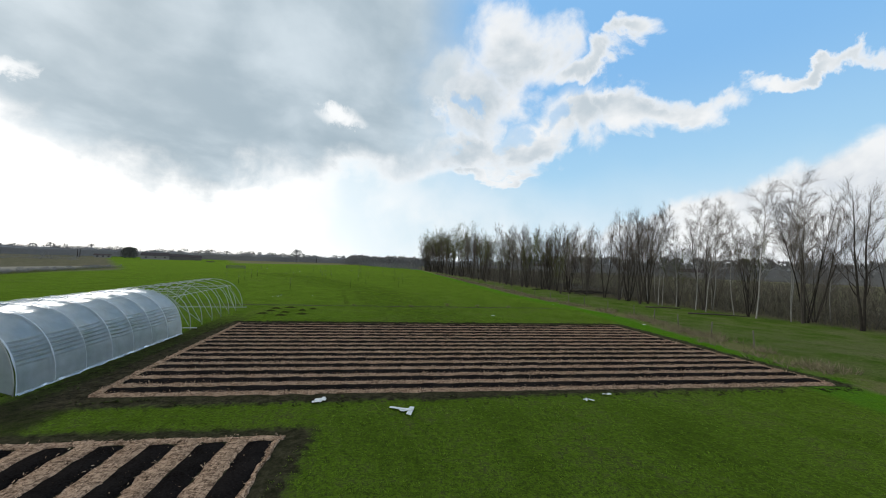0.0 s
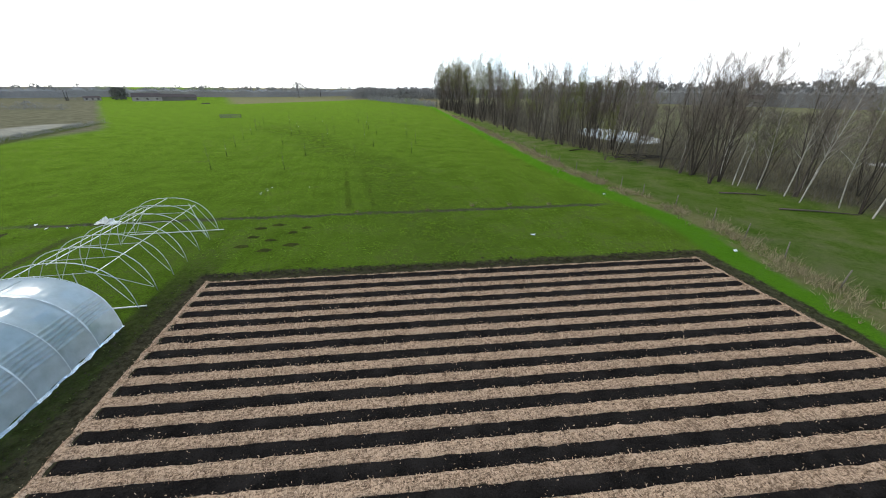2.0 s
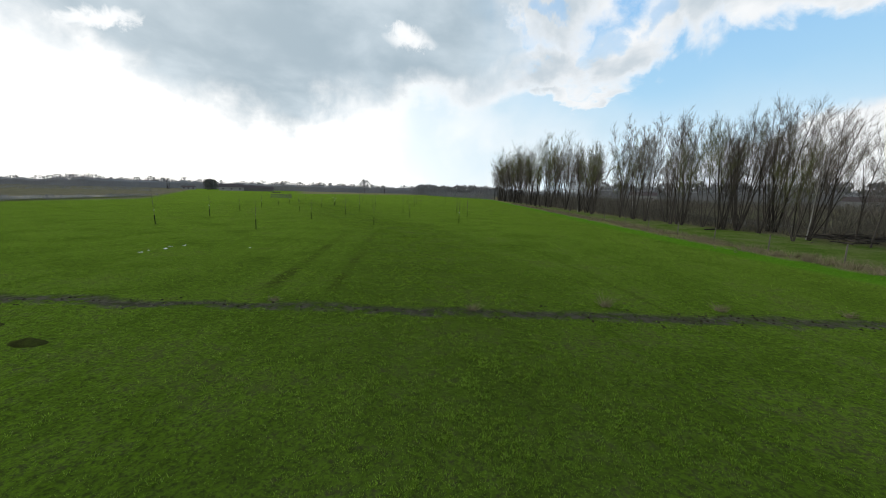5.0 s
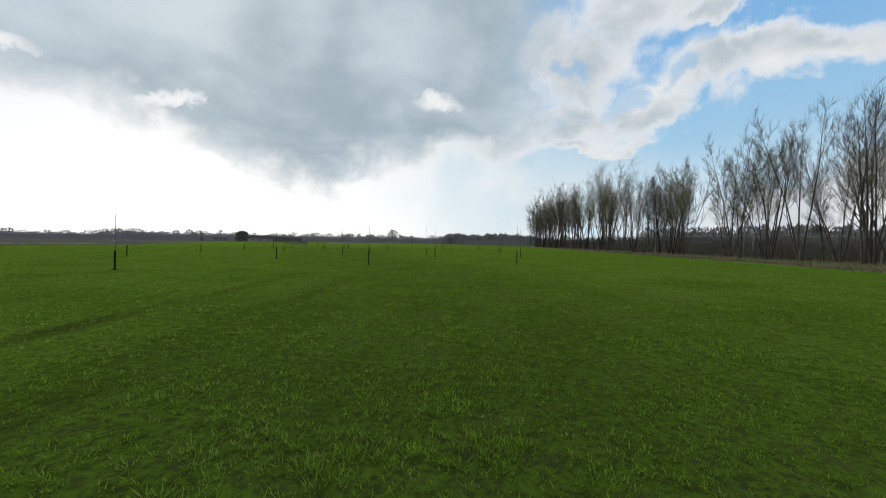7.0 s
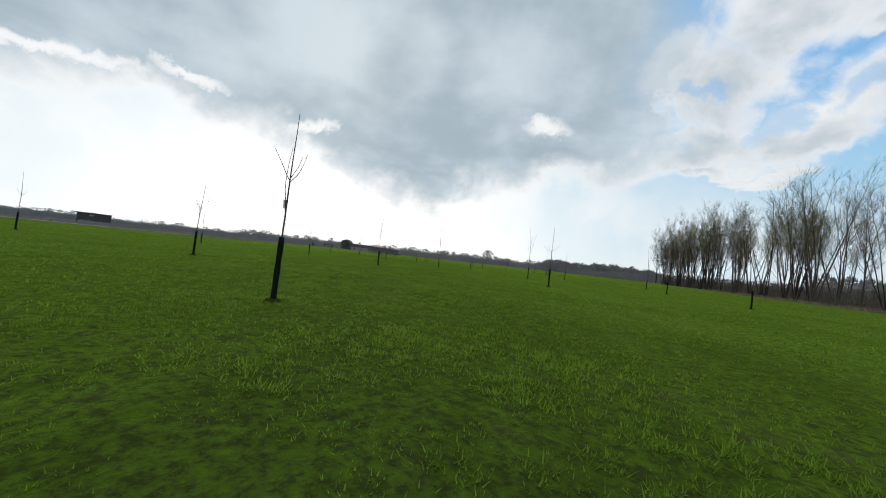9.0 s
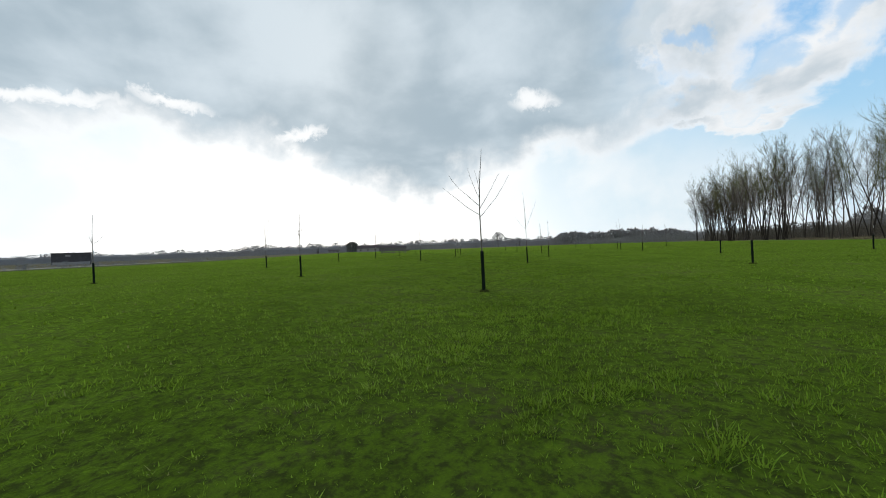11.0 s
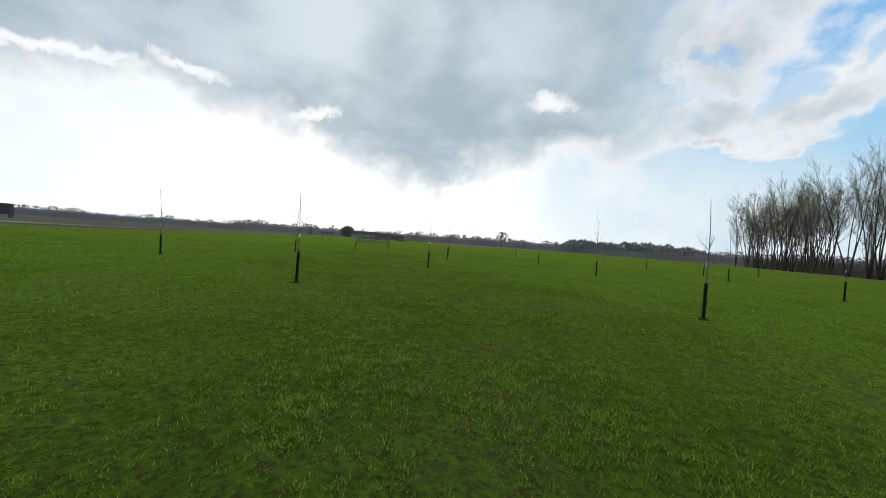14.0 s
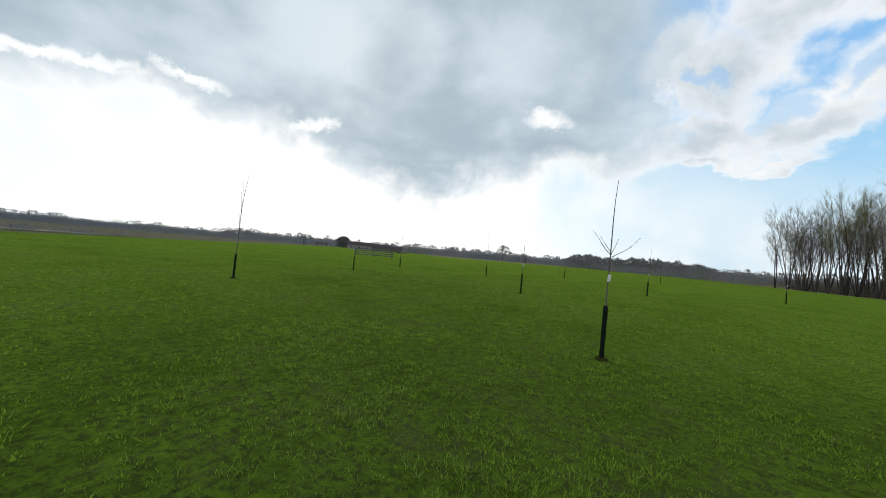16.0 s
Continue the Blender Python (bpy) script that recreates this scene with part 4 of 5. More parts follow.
# ---- distance ----
def clump(m, x, y, w, h, rng, n, base=0.0, fine=0.55):
    """A far tree or bush: many small upright sprays in a rounded uneven heap."""
    n = int(n * 2.9)
    for _ in range(n):
        a, r = rng.uniform(0, 6.28), math.sqrt(rng.uniform(0, 1))
        z = base + h * (0.06 + 0.94 * rng.uniform(0, 1) ** 0.8)
        k = math.sqrt(max(0.02, 1 - ((z - base - h * 0.45) / (h * 0.58)) ** 2))
        px, py = x + math.cos(a) * r * w / 2 * k, y + math.sin(a) * r * w / 2 * k
        s = rng.uniform(0.06, 0.16) * h * fine
        b = len(m.v)
        wx, wy = rng.normal(0, s * 0.38, 2)
        z = max(base, z - s)
        m.v += [(px - wx, py - wy, z), (px + wx, py + wy, z), (px + rng.normal(0, s * 0.5), py + rng.normal(0, s * 0.5), z + s * rng.uniform(1.4, 2.6))]
        m.f.append((b, b + 1, b + 2))


def polar(az_deg, dist, cx=-10.0, cy=40.0):
    a = radians(az_deg)
    return cx - math.sin(a) * dist, cy + math.cos(a) * dist


def far_woods():
    rng = np.random.default_rng(21)
    m, ridge = Mesh(), []
    for az_deg in np.arange(-180, 180, 0.42):
        d = 430 + 60 * noise.noise((az_deg * 0.05, 0, 0))
        tall = (10.8 if az_deg > 28 else 11.0) + 3.0 * noise.noise((az_deg * 0.22, 1.0, 0)) + 2.0 * noise.noise((az_deg * 1.1, 2.0, 0))
        if az_deg < -14:
            tall = 17.0 + 2.0 * noise.noise((az_deg * 0.3, 1.0, 0))
            d = 310
        if az_deg > 60:
            tall *= 0.8
        x, y = polar(az_deg + rng.uniform(-0.2, 0.2), d)
        seen = -75 < az_deg < 115
        clump(m, x, y, rng.uniform(7, 13), max(3.0, tall) * rng.uniform(0.65, 0.95), rng, 55 if seen else 16, fine=0.55)
        clump(m, x + rng.uniform(-2, 2), y, 12.0, max(3.0, tall) * 0.5, rng, 34 if seen else 12, fine=0.5)
        near_x, near_y = polar(az_deg, d - 4)
        ridge.append((near_x, near_y, max(3.0, tall) * (0.62 + 0.16 * noise.noise((az_deg * 1.7, 5.0, 0)) + 0.14 * noise.noise((az_deg * 6.0, 7.0, 0)))))
    for i, (x, y, z) in enumerate(ridge):
        b = len(m.v)
        m.v += [(x, y, -0.3), (x, y, z * 0.75), (x * 1.012, y * 1.012, z), (x * 1.03, y * 1.03, -0.3)]
        if i:
            m.f += [(b - 4 + j, b + j, b + j + 1, b - 3 + j) for j in range(3)]
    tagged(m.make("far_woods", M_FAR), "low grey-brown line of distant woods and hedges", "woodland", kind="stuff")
    m = Mesh()
    for az_deg in np.arange(-3.0, 16.5, 0.25):
        x, y = polar(az_deg, 330 + rng.uniform(-14, 14))
        ends = min(1.0, (az_deg + 5.0) / 7.0, (17.5 - az_deg) / 3.0)
        clump(m, x, y, rng.uniform(7, 11), ends * (9.6 + 2.2 * noise.noise((az_deg * 0.6, 3.0, 0))) * rng.uniform(0.85, 1.05), rng, 75, fine=0.58)
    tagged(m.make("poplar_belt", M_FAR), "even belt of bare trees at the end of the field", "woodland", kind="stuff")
    m = Mesh()
    for i in range(240):
        f = i / 240
        x, y = -14 - 60 * f + rng.uniform(-3, 3), 215 + 110 * f
        clump(m, x, y, rng.uniform(2.5, 5), rng.uniform(1.5, 3.6), rng, 26)
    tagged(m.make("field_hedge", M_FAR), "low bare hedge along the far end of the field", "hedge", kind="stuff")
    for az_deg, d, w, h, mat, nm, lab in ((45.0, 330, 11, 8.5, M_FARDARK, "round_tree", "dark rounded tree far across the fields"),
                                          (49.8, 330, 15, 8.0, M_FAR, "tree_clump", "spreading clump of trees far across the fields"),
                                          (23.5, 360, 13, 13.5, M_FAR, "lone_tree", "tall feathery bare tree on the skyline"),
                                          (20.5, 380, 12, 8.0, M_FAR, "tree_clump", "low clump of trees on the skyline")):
        m = Mesh()
        x, y = polar(az_deg, d)
        clump(m, x, y, w, h, rng, 420 if mat == M_FARDARK else 260, fine=0.55 if mat == M_FARDARK else 0.32)
        t = tagged(empty(nm), lab, "tree")
        m.make("crown", mat, t)
        k = Mesh()
        for _ in range(1 if mat == M_FARDARK else 3):
            k.tube([(x + rng.uniform(-1, 1), y, -0.2), (x + rng.uniform(-2, 2), y, h * 0.8)], [0.3, 0.08], 5)
        k.make("trunk", M_BARK, t)


far_woods()


def west_bank():
    """Brambles and rank growth on the bank between the field and the bare plot."""
    rng = np.random.default_rng(23)
    m = Mesh()
    for _ in range(420):
        along_b, off = rng.uniform(-62, 38), rng.uniform(0.5, 4.5)
        x, y = -81.5 - 0.418 * along_b - 0.908 * off, 73.5 + 0.908 * along_b - 0.418 * off
        clump(m, x, y, rng.uniform(0.8, 2.2), rng.uniform(0.25, 0.9), rng, 14, fine=0.8)
    for az_deg in np.arange(52.0, 88.0, 0.22):
        x, y = polar(az_deg, 210 + rng.uniform(-12, 12) + 20 * noise.noise((az_deg * 0.2, 4.0, 0)))
        clump(m, x, y, rng.uniform(2.5, 6), rng.uniform(1.2, 3.0) * (1.0 + 0.6 * noise.noise((az_deg * 0.5, 8.0, 0))), rng, 26, fine=0.6)
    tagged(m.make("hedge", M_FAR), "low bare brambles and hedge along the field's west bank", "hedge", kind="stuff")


west_bank()


def far_poplar():
    rng = random.Random(15)
    t = tagged(empty("poplar_tree"), "slim bare poplar in a row beyond the shed", "tree", "row of far poplars")
    trunk, crown = Mesh(), Mesh()
    trunk.tube([(0, 0, -0.2), (0.1, 0, 5.0), (0, 0.1, 10.5)], [0.22, 0.14, 0.03], 6)
    for _ in range(420):
        z = rng.uniform(1.2, 10.0)
        a, r = rng.uniform(0, 6.283), rng.uniform(0.05, 0.9) * (1.1 - z / 14)
        q = Vector((math.cos(a) * r * 0.4, math.sin(a) * r * 0.4, z))
        crown.sprig(q, q + Vector((math.cos(a) * r * 0.8, math.sin(a) * r * 0.8, rng.uniform(0.8, 1.8))), 0.035, rng)
    trunk.make("trunk", M_BARK, t)
    crown.make("crown", M_TWIG, t)
    return t


pop = far_poplar()
for az_deg, q in ((90.6, 0.36), (91.6, 0.45), (92.4, 0.5), (93.3, 0.52), (94.4, 0.5), (95.6, 0.56)):
    x, y = polar(az_deg, 262, -32.0, 85.0)
    copy_thing(pop, pose(x, y, 0, 0, 0, az_deg * 40) @ Matrix.Diagonal((q, q, q, 1))).scale = (q, q, q)
for o in (*pop.children_recursive, pop):
    bpy.data.objects.remove(o)


def house(name, label, az_deg, d, w, dep, h, roof, turn, wall=M_PALE):
    x, y = polar(az_deg, d)
    t = tagged(empty(name, (x, y, 0), turn), label, "house")
    m = Mesh()
    m.box((0, 0, h / 2), (w, dep, h))
    wl = m.make("wall", wall, t)
    rv = [(-w / 2 - 0.3, -dep / 2 - 0.3, h), (w / 2 + 0.3, -dep / 2 - 0.3, h), (w / 2 + 0.3, dep / 2 + 0.3, h), (-w / 2 - 0.3, dep / 2 + 0.3, h), (-w / 2, 0, h + roof), (w / 2, 0, h + roof)]
    obj("roof", rv, [(0, 1, 5, 4), (2, 3, 4, 5), (1, 2, 5), (3, 0, 4), (3, 2, 1, 0)], M_ROOF, t)
    for i in range(0 if wall == M_TIMBER else 3):
        m = Mesh()
        m.box((-w / 2 + (i + 0.5) * w / 3, -dep / 2 - 0.03, h * 0.55), (1.1, 0.08, 1.0))
        m.make("window", M_SHED, t)
    return t


for a, d, w, h, r, nm, lab in ((42.6, 300, 16, 2.6, 2.4, "farmhouse", "low pale farmhouse under dark roofs"), (40.4, 305, 20, 2.4, 2.0, "barn", "long low barn far across the fields"), (38.4, 310, 14, 2.2, 1.8, "barn", "long low barn far across the fields"),
                               (47.6, 330, 9, 1.8, 0.9, "glasshouse", "long white greenhouse far across the fields"),
                               (-20.0, 300, 18, 5.0, 2.5, "farmhouse", "white house beyond the wood"), (-41.0, 300, 16, 4.5, 2.5, "farmhouse", "white house beyond the wood")):
    house(nm, lab, a, d, w, 7, h, r, a, M_TIMBER if nm == "barn" else M_PALE)


def shed():
    x, y = -150.5, 90.2
    t = tagged(empty("shed", (x, y, 0), 76.0), "dark flat-topped shed with a small pale sign", "shed")
    m = Mesh()
    m.box((0, 0, 1.45), (7.0, 4.0, 2.9))
    m.make("wall", M_SHED, t)
    m = Mesh()
    m.box((0, 0, 2.96), (7.3, 4.3, 0.12))
    m.make("roof", M_ROOF, t)
    m = Mesh()
    m.box((-0.6, -2.03, 2.3), (0.9, 0.06, 0.4))
    m.make("sign", M_PALE, t)
    m = Mesh()
    m.box((0, -2.03, 0.35), (6.6, 0.06, 0.7))
    m.make("plinth", M_PALE, t, "pale weathered board along the foot of the wall")


shed()


# ---- orchard saplings ----
def sapling_kind(seed, tall, branches):
    rng = random.Random(seed)
    t = tagged(empty("sapling"), "young bare fruit tree in a black mesh guard", "sapling", "young orchard trees")
    m = Mesh()
    pts = [Vector((0, 0, -0.05))]
    n = 9
    for i in range(n):
        f = (i + 1) / n
        sway = 0.16 * max(0.0, f - 0.28)
        pts.append(Vector((sway * noise.noise((seed + 0.5, f * 2, 0.3)), sway * noise.noise((seed + 0.5, f * 2, 5.3)), tall * f)))
    m.tube(pts, [0.0125 * (1 - i / (n + 0.5)) ** 0.7 + 0.002 for i in range(n + 1)], 6)
    m.make("trunk", M_SAPBARK, t, smooth=True)
    for hgt, turn, lean, ln in branches:
        f = min(hgt / tall, 0.99)
        k = int(f * n)
        p = pts[k].lerp(pts[k + 1], f * n - k)
        a, q = radians(turn + rng.uniform(-12, 12)), radians(lean)
        e = Vector((math.cos(a) * math.sin(q), math.sin(a) * math.sin(q), math.cos(q)))
        bp, steps = [p], 8
        for _ in range(steps):
            e = (e + bend(rng, 0.12) + Vector((0, 0, 0.045))).normalized()
            bp.append(bp[-1] + e * ln / steps)
        m = Mesh()
        thick = 0.0034 + 0.0022 * ln
        m.tube(bp, [thick * (1 - 0.8 * v / steps) + 0.001 for v in range(steps + 1)], 5)
        for _ in range(7):
            v = rng.randint(1, steps)
            m.spike(bp[v], bp[v] + (e + bend(rng, 0.9)).normalized() * rng.uniform(0.012, 0.035), 0.0032)
        m.make("branch", M_SAPBARK, t)
    m = Mesh()
    hgt = 0.74
    rings = [(0.031 + 0.002 * math.sin(i * 1.9), i * hgt / 9) for i in range(10)]
    vs, fs = [], []
    for r, z in rings + [(r - 0.006, z) for r, z in rings[::-1]]:
        for k in range(12):
            a = 2 * math.pi * k / 12
            vs.append((r * math.cos(a), r * math.sin(a), z))
    for i in range(19):
        for k in range(12):
            a, b = i * 12 + k, i * 12 + (k + 1) % 12
            fs.append((a, b, b + 12, a + 12))
    obj("guard", vs, fs, M_GUARD, t, "black plastic mesh trunk guard", smooth=True)
    m = Mesh()
    m.box((0.014, -0.012, 1.12), (0.010, 0.003, 0.05) if seed == 4 else (0.04, 0.004, 0.10), 0.4, (0.1, 0))
    m.make("label_tag", M_LABEL, t, "white plastic tree label")
    m = Mesh()
    vs = [(0, 0, 0.035)]
    for i in range(18):
        a = 6.283 * i / 18
        r = 0.12 * (1 + 0.35 * noise.noise((math.cos(a) * 2, math.sin(a) * 2, seed)))
        vs.append((r * math.cos(a), r * math.sin(a), -0.03))
        vs.append((r * 0.6 * math.cos(a), r * 0.6 * math.sin(a), 0.03 + 0.02 * noise.noise((i, seed, 1))))
    fs = []
    for i in range(18):
        j = (i + 1) % 18
        fs += [(0, 2 + 2 * i, 2 + 2 * j), (1 + 2 * i, 1 + 2 * j, 2 + 2 * j, 2 + 2 * i)]
    obj("earth_ring", vs, fs, M_HEAP, t, "bare dug earth")
    return t


# branches: height on the stem, direction and lean from upright in degrees, length
SAPS = [sapling_kind(1, 2.45, [(1.40, 32, 58, 0.46), (1.44, 212, 54, 0.44), (1.47, 190, 34, 0.26), (1.42, 60, 48, 0.32)]),
        sapling_kind(2, 3.30, [(1.62, 27, 22, 1.35), (1.64, 207, 14, 1.25), (1.58, 205, 46, 0.80)]),
        sapling_kind(3, 2.20, [(1.38, 222, 42, 0.48), (1.40, 42, 52, 0.42), (0.98, 40, 7, 0.80), (1.42, 130, 40, 0.30)]),
        sapling_kind(4, 2.60, [(1.36, 22, 52, 0.90), (1.40, 200, 60, 0.85), (1.56, 204, 46, 0.80), (1.50, 24, 32, 0.70), (1.60, 30, 18, 0.60), (1.70, 205, 22, 0.60), (1.74, 110, 25, 0.5)])]
ORCHARD = [(-31.2, 51.2), (-34.6, 60.0), (-38.4, 68.7), (-41.7, 77.1), (-44.7, 85.3), (-47.9, 93.2), (-51.2, 101.2), (-54.2, 108.9),
           (-22.3, 51.9), (-23.7, 62.0), (-32.1, 72.6), (-35.9, 85.0), (-37.6, 92.8), (-41.6, 100.8), (-47.8, 110.9),
           (-24.0, 70.6), (-26.6, 80.6), (-27.9, 88.7), (-31.7, 99.7), (-37.6, 108.6), (-45.1, 123.0),
           (-15.4, 59.3), (-15.5, 71.5), (-18.9, 79.3), (-18.7, 89.0), (-22.9, 99.3), (-25.4, 107.7), (-30.3, 118.0), (-37.2, 141.4),
           (-8.1, 65.4), (-8.5, 75.2), (-11.2, 83.0), (-12.5, 91.0), (-21.2, 125.0), (-26.3, 113.0)]
rng = random.Random(4)
for i, (x, y) in enumerate(ORCHARD):
    k = {(-26.6, 80.6): 1, (-37.6, 92.8): 0, (-35.9, 85.0): 2, (-24.0, 70.6): 3}.get((x, y), rng.randint(0, 3))
    known = (x, y) in ((-26.6, 80.6), (-37.6, 92.8), (-35.9, 85.0), (-24.0, 70.6))
    copy_thing(SAPS[k], pose(x, y, height(x, y), rng.uniform(-1.5, 1.5), rng.uniform(-1.5, 1.5), 0 if known else rng.uniform(0, 360)))
for t in SAPS:
    for o in (*t.children_recursive, t):
        bpy.data.objects.remove(o)


# ---- fence along the verge ----
def fence_x(y):
    return 19.4 - min(max(y - 36, 0), 20) * 0.29 - max(y - 56, 0) * 0.165


def fence_post():
    t = tagged(empty("fence_post"), "weathered round wooden fence post in rough grass", "post", "fence posts")
    m = Mesh()
    m.tube([(0, 0, -0.1), (0.01, 0, 0.5), (0.0, 0.01, 1.08), (0, 0.01, 1.12)], [0.038, 0.036, 0.035, 0.022], 8)
    m.make("post", M_POST, t, smooth=True)
    return t


fp = fence_post()
rng = random.Random(8)
for y in (22.0, 25.5, 29.0, 32.3, 35.7, 39.3, 43.0, 46.0, 50.0, 54.0, 58.5, 63.0, 68.0, 73.0, 79.0, 86.0, 94.0):
    copy_thing(fp, pose(fence_x(y), y, height(fence_x(y), y), rng.uniform(-4, 4), rng.uniform(-4, 4), rng.uniform(0, 360)))
for o in (*fp.children_recursive, fp):
    bpy.data.objects.remove(o)


# ---- clods, litter, hurdles ----
def mound(name, label, cat, x, y, r, h, mat, seed, group=""):
    rng = random.Random(seed)
    n, rings = 16, 4
    vs, fs = [(x, y, height(x, y) + h)], []
    for j in range(1, rings + 1):
        for i in range(n):
            a = 6.283 * i / n
            q = r * j / rings * (1 + 0.35 * noise.noise((math.cos(a) * 1.5 + seed, math.sin(a) * 1.5, j * 0.3)))
            px, py = x + q * math.cos(a), y + q * math.sin(a) * 0.5 + 0.12 * math.cos(a) * q
            vs.append((px, py, height(px, py) - 0.01 + h * (1 - (j / rings) ** 1.6) * (1 + 0.6 * noise.noise((i, j, seed)))))
    for i in range(n):
        fs.append((0, 1 + i, 1 + (i + 1) % n))
        for j in range(rings - 1):
            a, b = 1 + j * n + i, 1 + j * n + (i + 1) % n
            fs.append((a, a + n, b + n, b))
    return tagged(obj(name, vs, fs, mat), label, cat, group)


for i, (x, y, r) in enumerate(((-14.5, 28.8, 0.5), (-12.8, 28.35, 0.5), (-14.6, 30.4, 0.45), (-13.2, 29.95, 0.4), (-14.9, 32.0, 0.5), (-11.5, 29.3, 0.55), (-13.9, 32.8, 0.5), (-12.3, 31.4, 0.4), (-11.7, 32.4, 0.4))):
    mound("molehill", "small grown-over heap of dark earth on the grass", "heap", x, y, r, 0.13, M_HEAP, i + 1.0, "earth heaps")


def litter(name, label, x, y, s, seed):
    rng = random.Random(seed)
    m = Mesh()
    for k in range(3):
        a = rng.uniform(0, 6.28)
        n = len(m.v)
        L, Wd = s * rng.uniform(0.5, 1.0), s * rng.uniform(0.15, 0.3)
        ox, oy = x + rng.uniform(-0.4, 0.4) * s, y + rng.uniform(-0.4, 0.4) * s
        g0 = height(x, y) + 0.03
        for i in range(5):
            for j in range(2):
                u, v = (i / 4 - 0.5) * L, (j - 0.5) * Wd
                m.v.append((ox + u * math.cos(a) - v * math.sin(a), oy + u * math.sin(a) + v * math.cos(a), g0 + 0.02 + 0.05 * abs(noise.noise((i * 0.9, j + k, seed)))))
        m.f += [(n + 2 * i, n + 2 * i + 1, n + 2 * i + 3, n + 2 * i + 2) for i in range(4)]
    ob = m.make(name, M_SHEET)
    sol = ob.modifiers.new("thick", "SOLIDIFY")
    sol.thickness = 0.008
    return tagged(ob, label, "litter", "scraps of plastic")


for i, (x, y, s) in enumerate(((-0.9, 10.9, 0.75), (-3.8, 11.55, 0.5), (5.2, 12.5, 0.3), (6.1, 13.0, 0.3), (-15.9, 43.6, 0.12), (-28.6, 31.2, 0.25), (-30.0, 31.0, 0.2), (-31.5, 31.6, 0.3), (-25.2, 33.0, 0.25), (4.65, 31.9, 0.4), (-19.5, 40.8, 0.16), (-19.7, 41.3, 0.12), (-19.4, 41.9, 0.2), (-19.8, 42.5, 0.14), (-19.5, 43.1, 0.2), (13.7, 43.0, 0.35), (17.2, 30.0, 0.35))):
    litter("plastic_scrap", "crumpled white plastic scrap on the grass", x, y, s, i + 2)


def film_heap(x, y, w):
    """A crumpled length of old tunnel film."""
    n = 26
    vs, fs = [], []
    for j in range(n):
        for i in range(n):
            u, v = i / (n - 1) - 0.5, j / (n - 1) - 0.5
            rim = max(0.0, 1 - 3.4 * (u * u + v * v))
            px, py = x + w * (u * 1.5 + 0.12 * noise.noise((u * 6, v * 6, 1.0))), y + w * (v * 0.7 + 0.12 * noise.noise((u * 6, v * 6, 5.0)))
            vs.append((px, py, height(px, py) + 0.02 + 0.55 * rim * (0.35 + 1.1 * abs(noise.noise((u * 7, v * 7, 3.0))))))
    for j in range(n - 1):
        for i in range(n - 1):
            a = j * n + i
            fs.append((a, a + 1, a + n + 1, a + n))
    return tagged(obj("film_heap", vs, fs, M_SHEET), "crumpled heap of torn white polythene on the grass", "plastic sheet")


film_heap(-26.8, 32.4, 1.05)


def hurdle(x, y, w, turn):
    t = tagged(empty("timber_hurdle", (x, y, 0), turn), "low grey timber rail stack standing in the field", "hurdle")
    for s in (-1, 0, 1):
        m = Mesh()
        m.box((s * w / 2, 0, 0.6), (0.14, 0.14, 1.2))
        m.make("post", M_TIMBER, t)
    for z in (0.25, 0.55, 0.85, 1.1):
        m = Mesh()
        m.box((0, 0.09, z), (w + 0.3, 0.05, 0.14))
        m.make("rail", M_TIMBER, t)
    return t


hurdle(-75.0, 128.0, 5.8, 28.0)


def trough(x, y, w, turn):
    t = tagged(empty("water_trough", (x, y, 0), turn), "long low dark drinking trough in the field", "trough")
    m = Mesh()
    m.box((0, 0, 0.3), (w, 0.6, 0.45), 0, (0.05, 0.05))
    m.make("basin", M_SHED, t)
    for s in (-1, 1):
        m = Mesh()
        m.box((s * w * 0.4, 0, 0.06), (0.12, 0.5, 0.2))
        m.make("foot", M_TIMBER, t)


trough(-149.0, 226.0, 4.4, 30.0)


# ---- grass ----


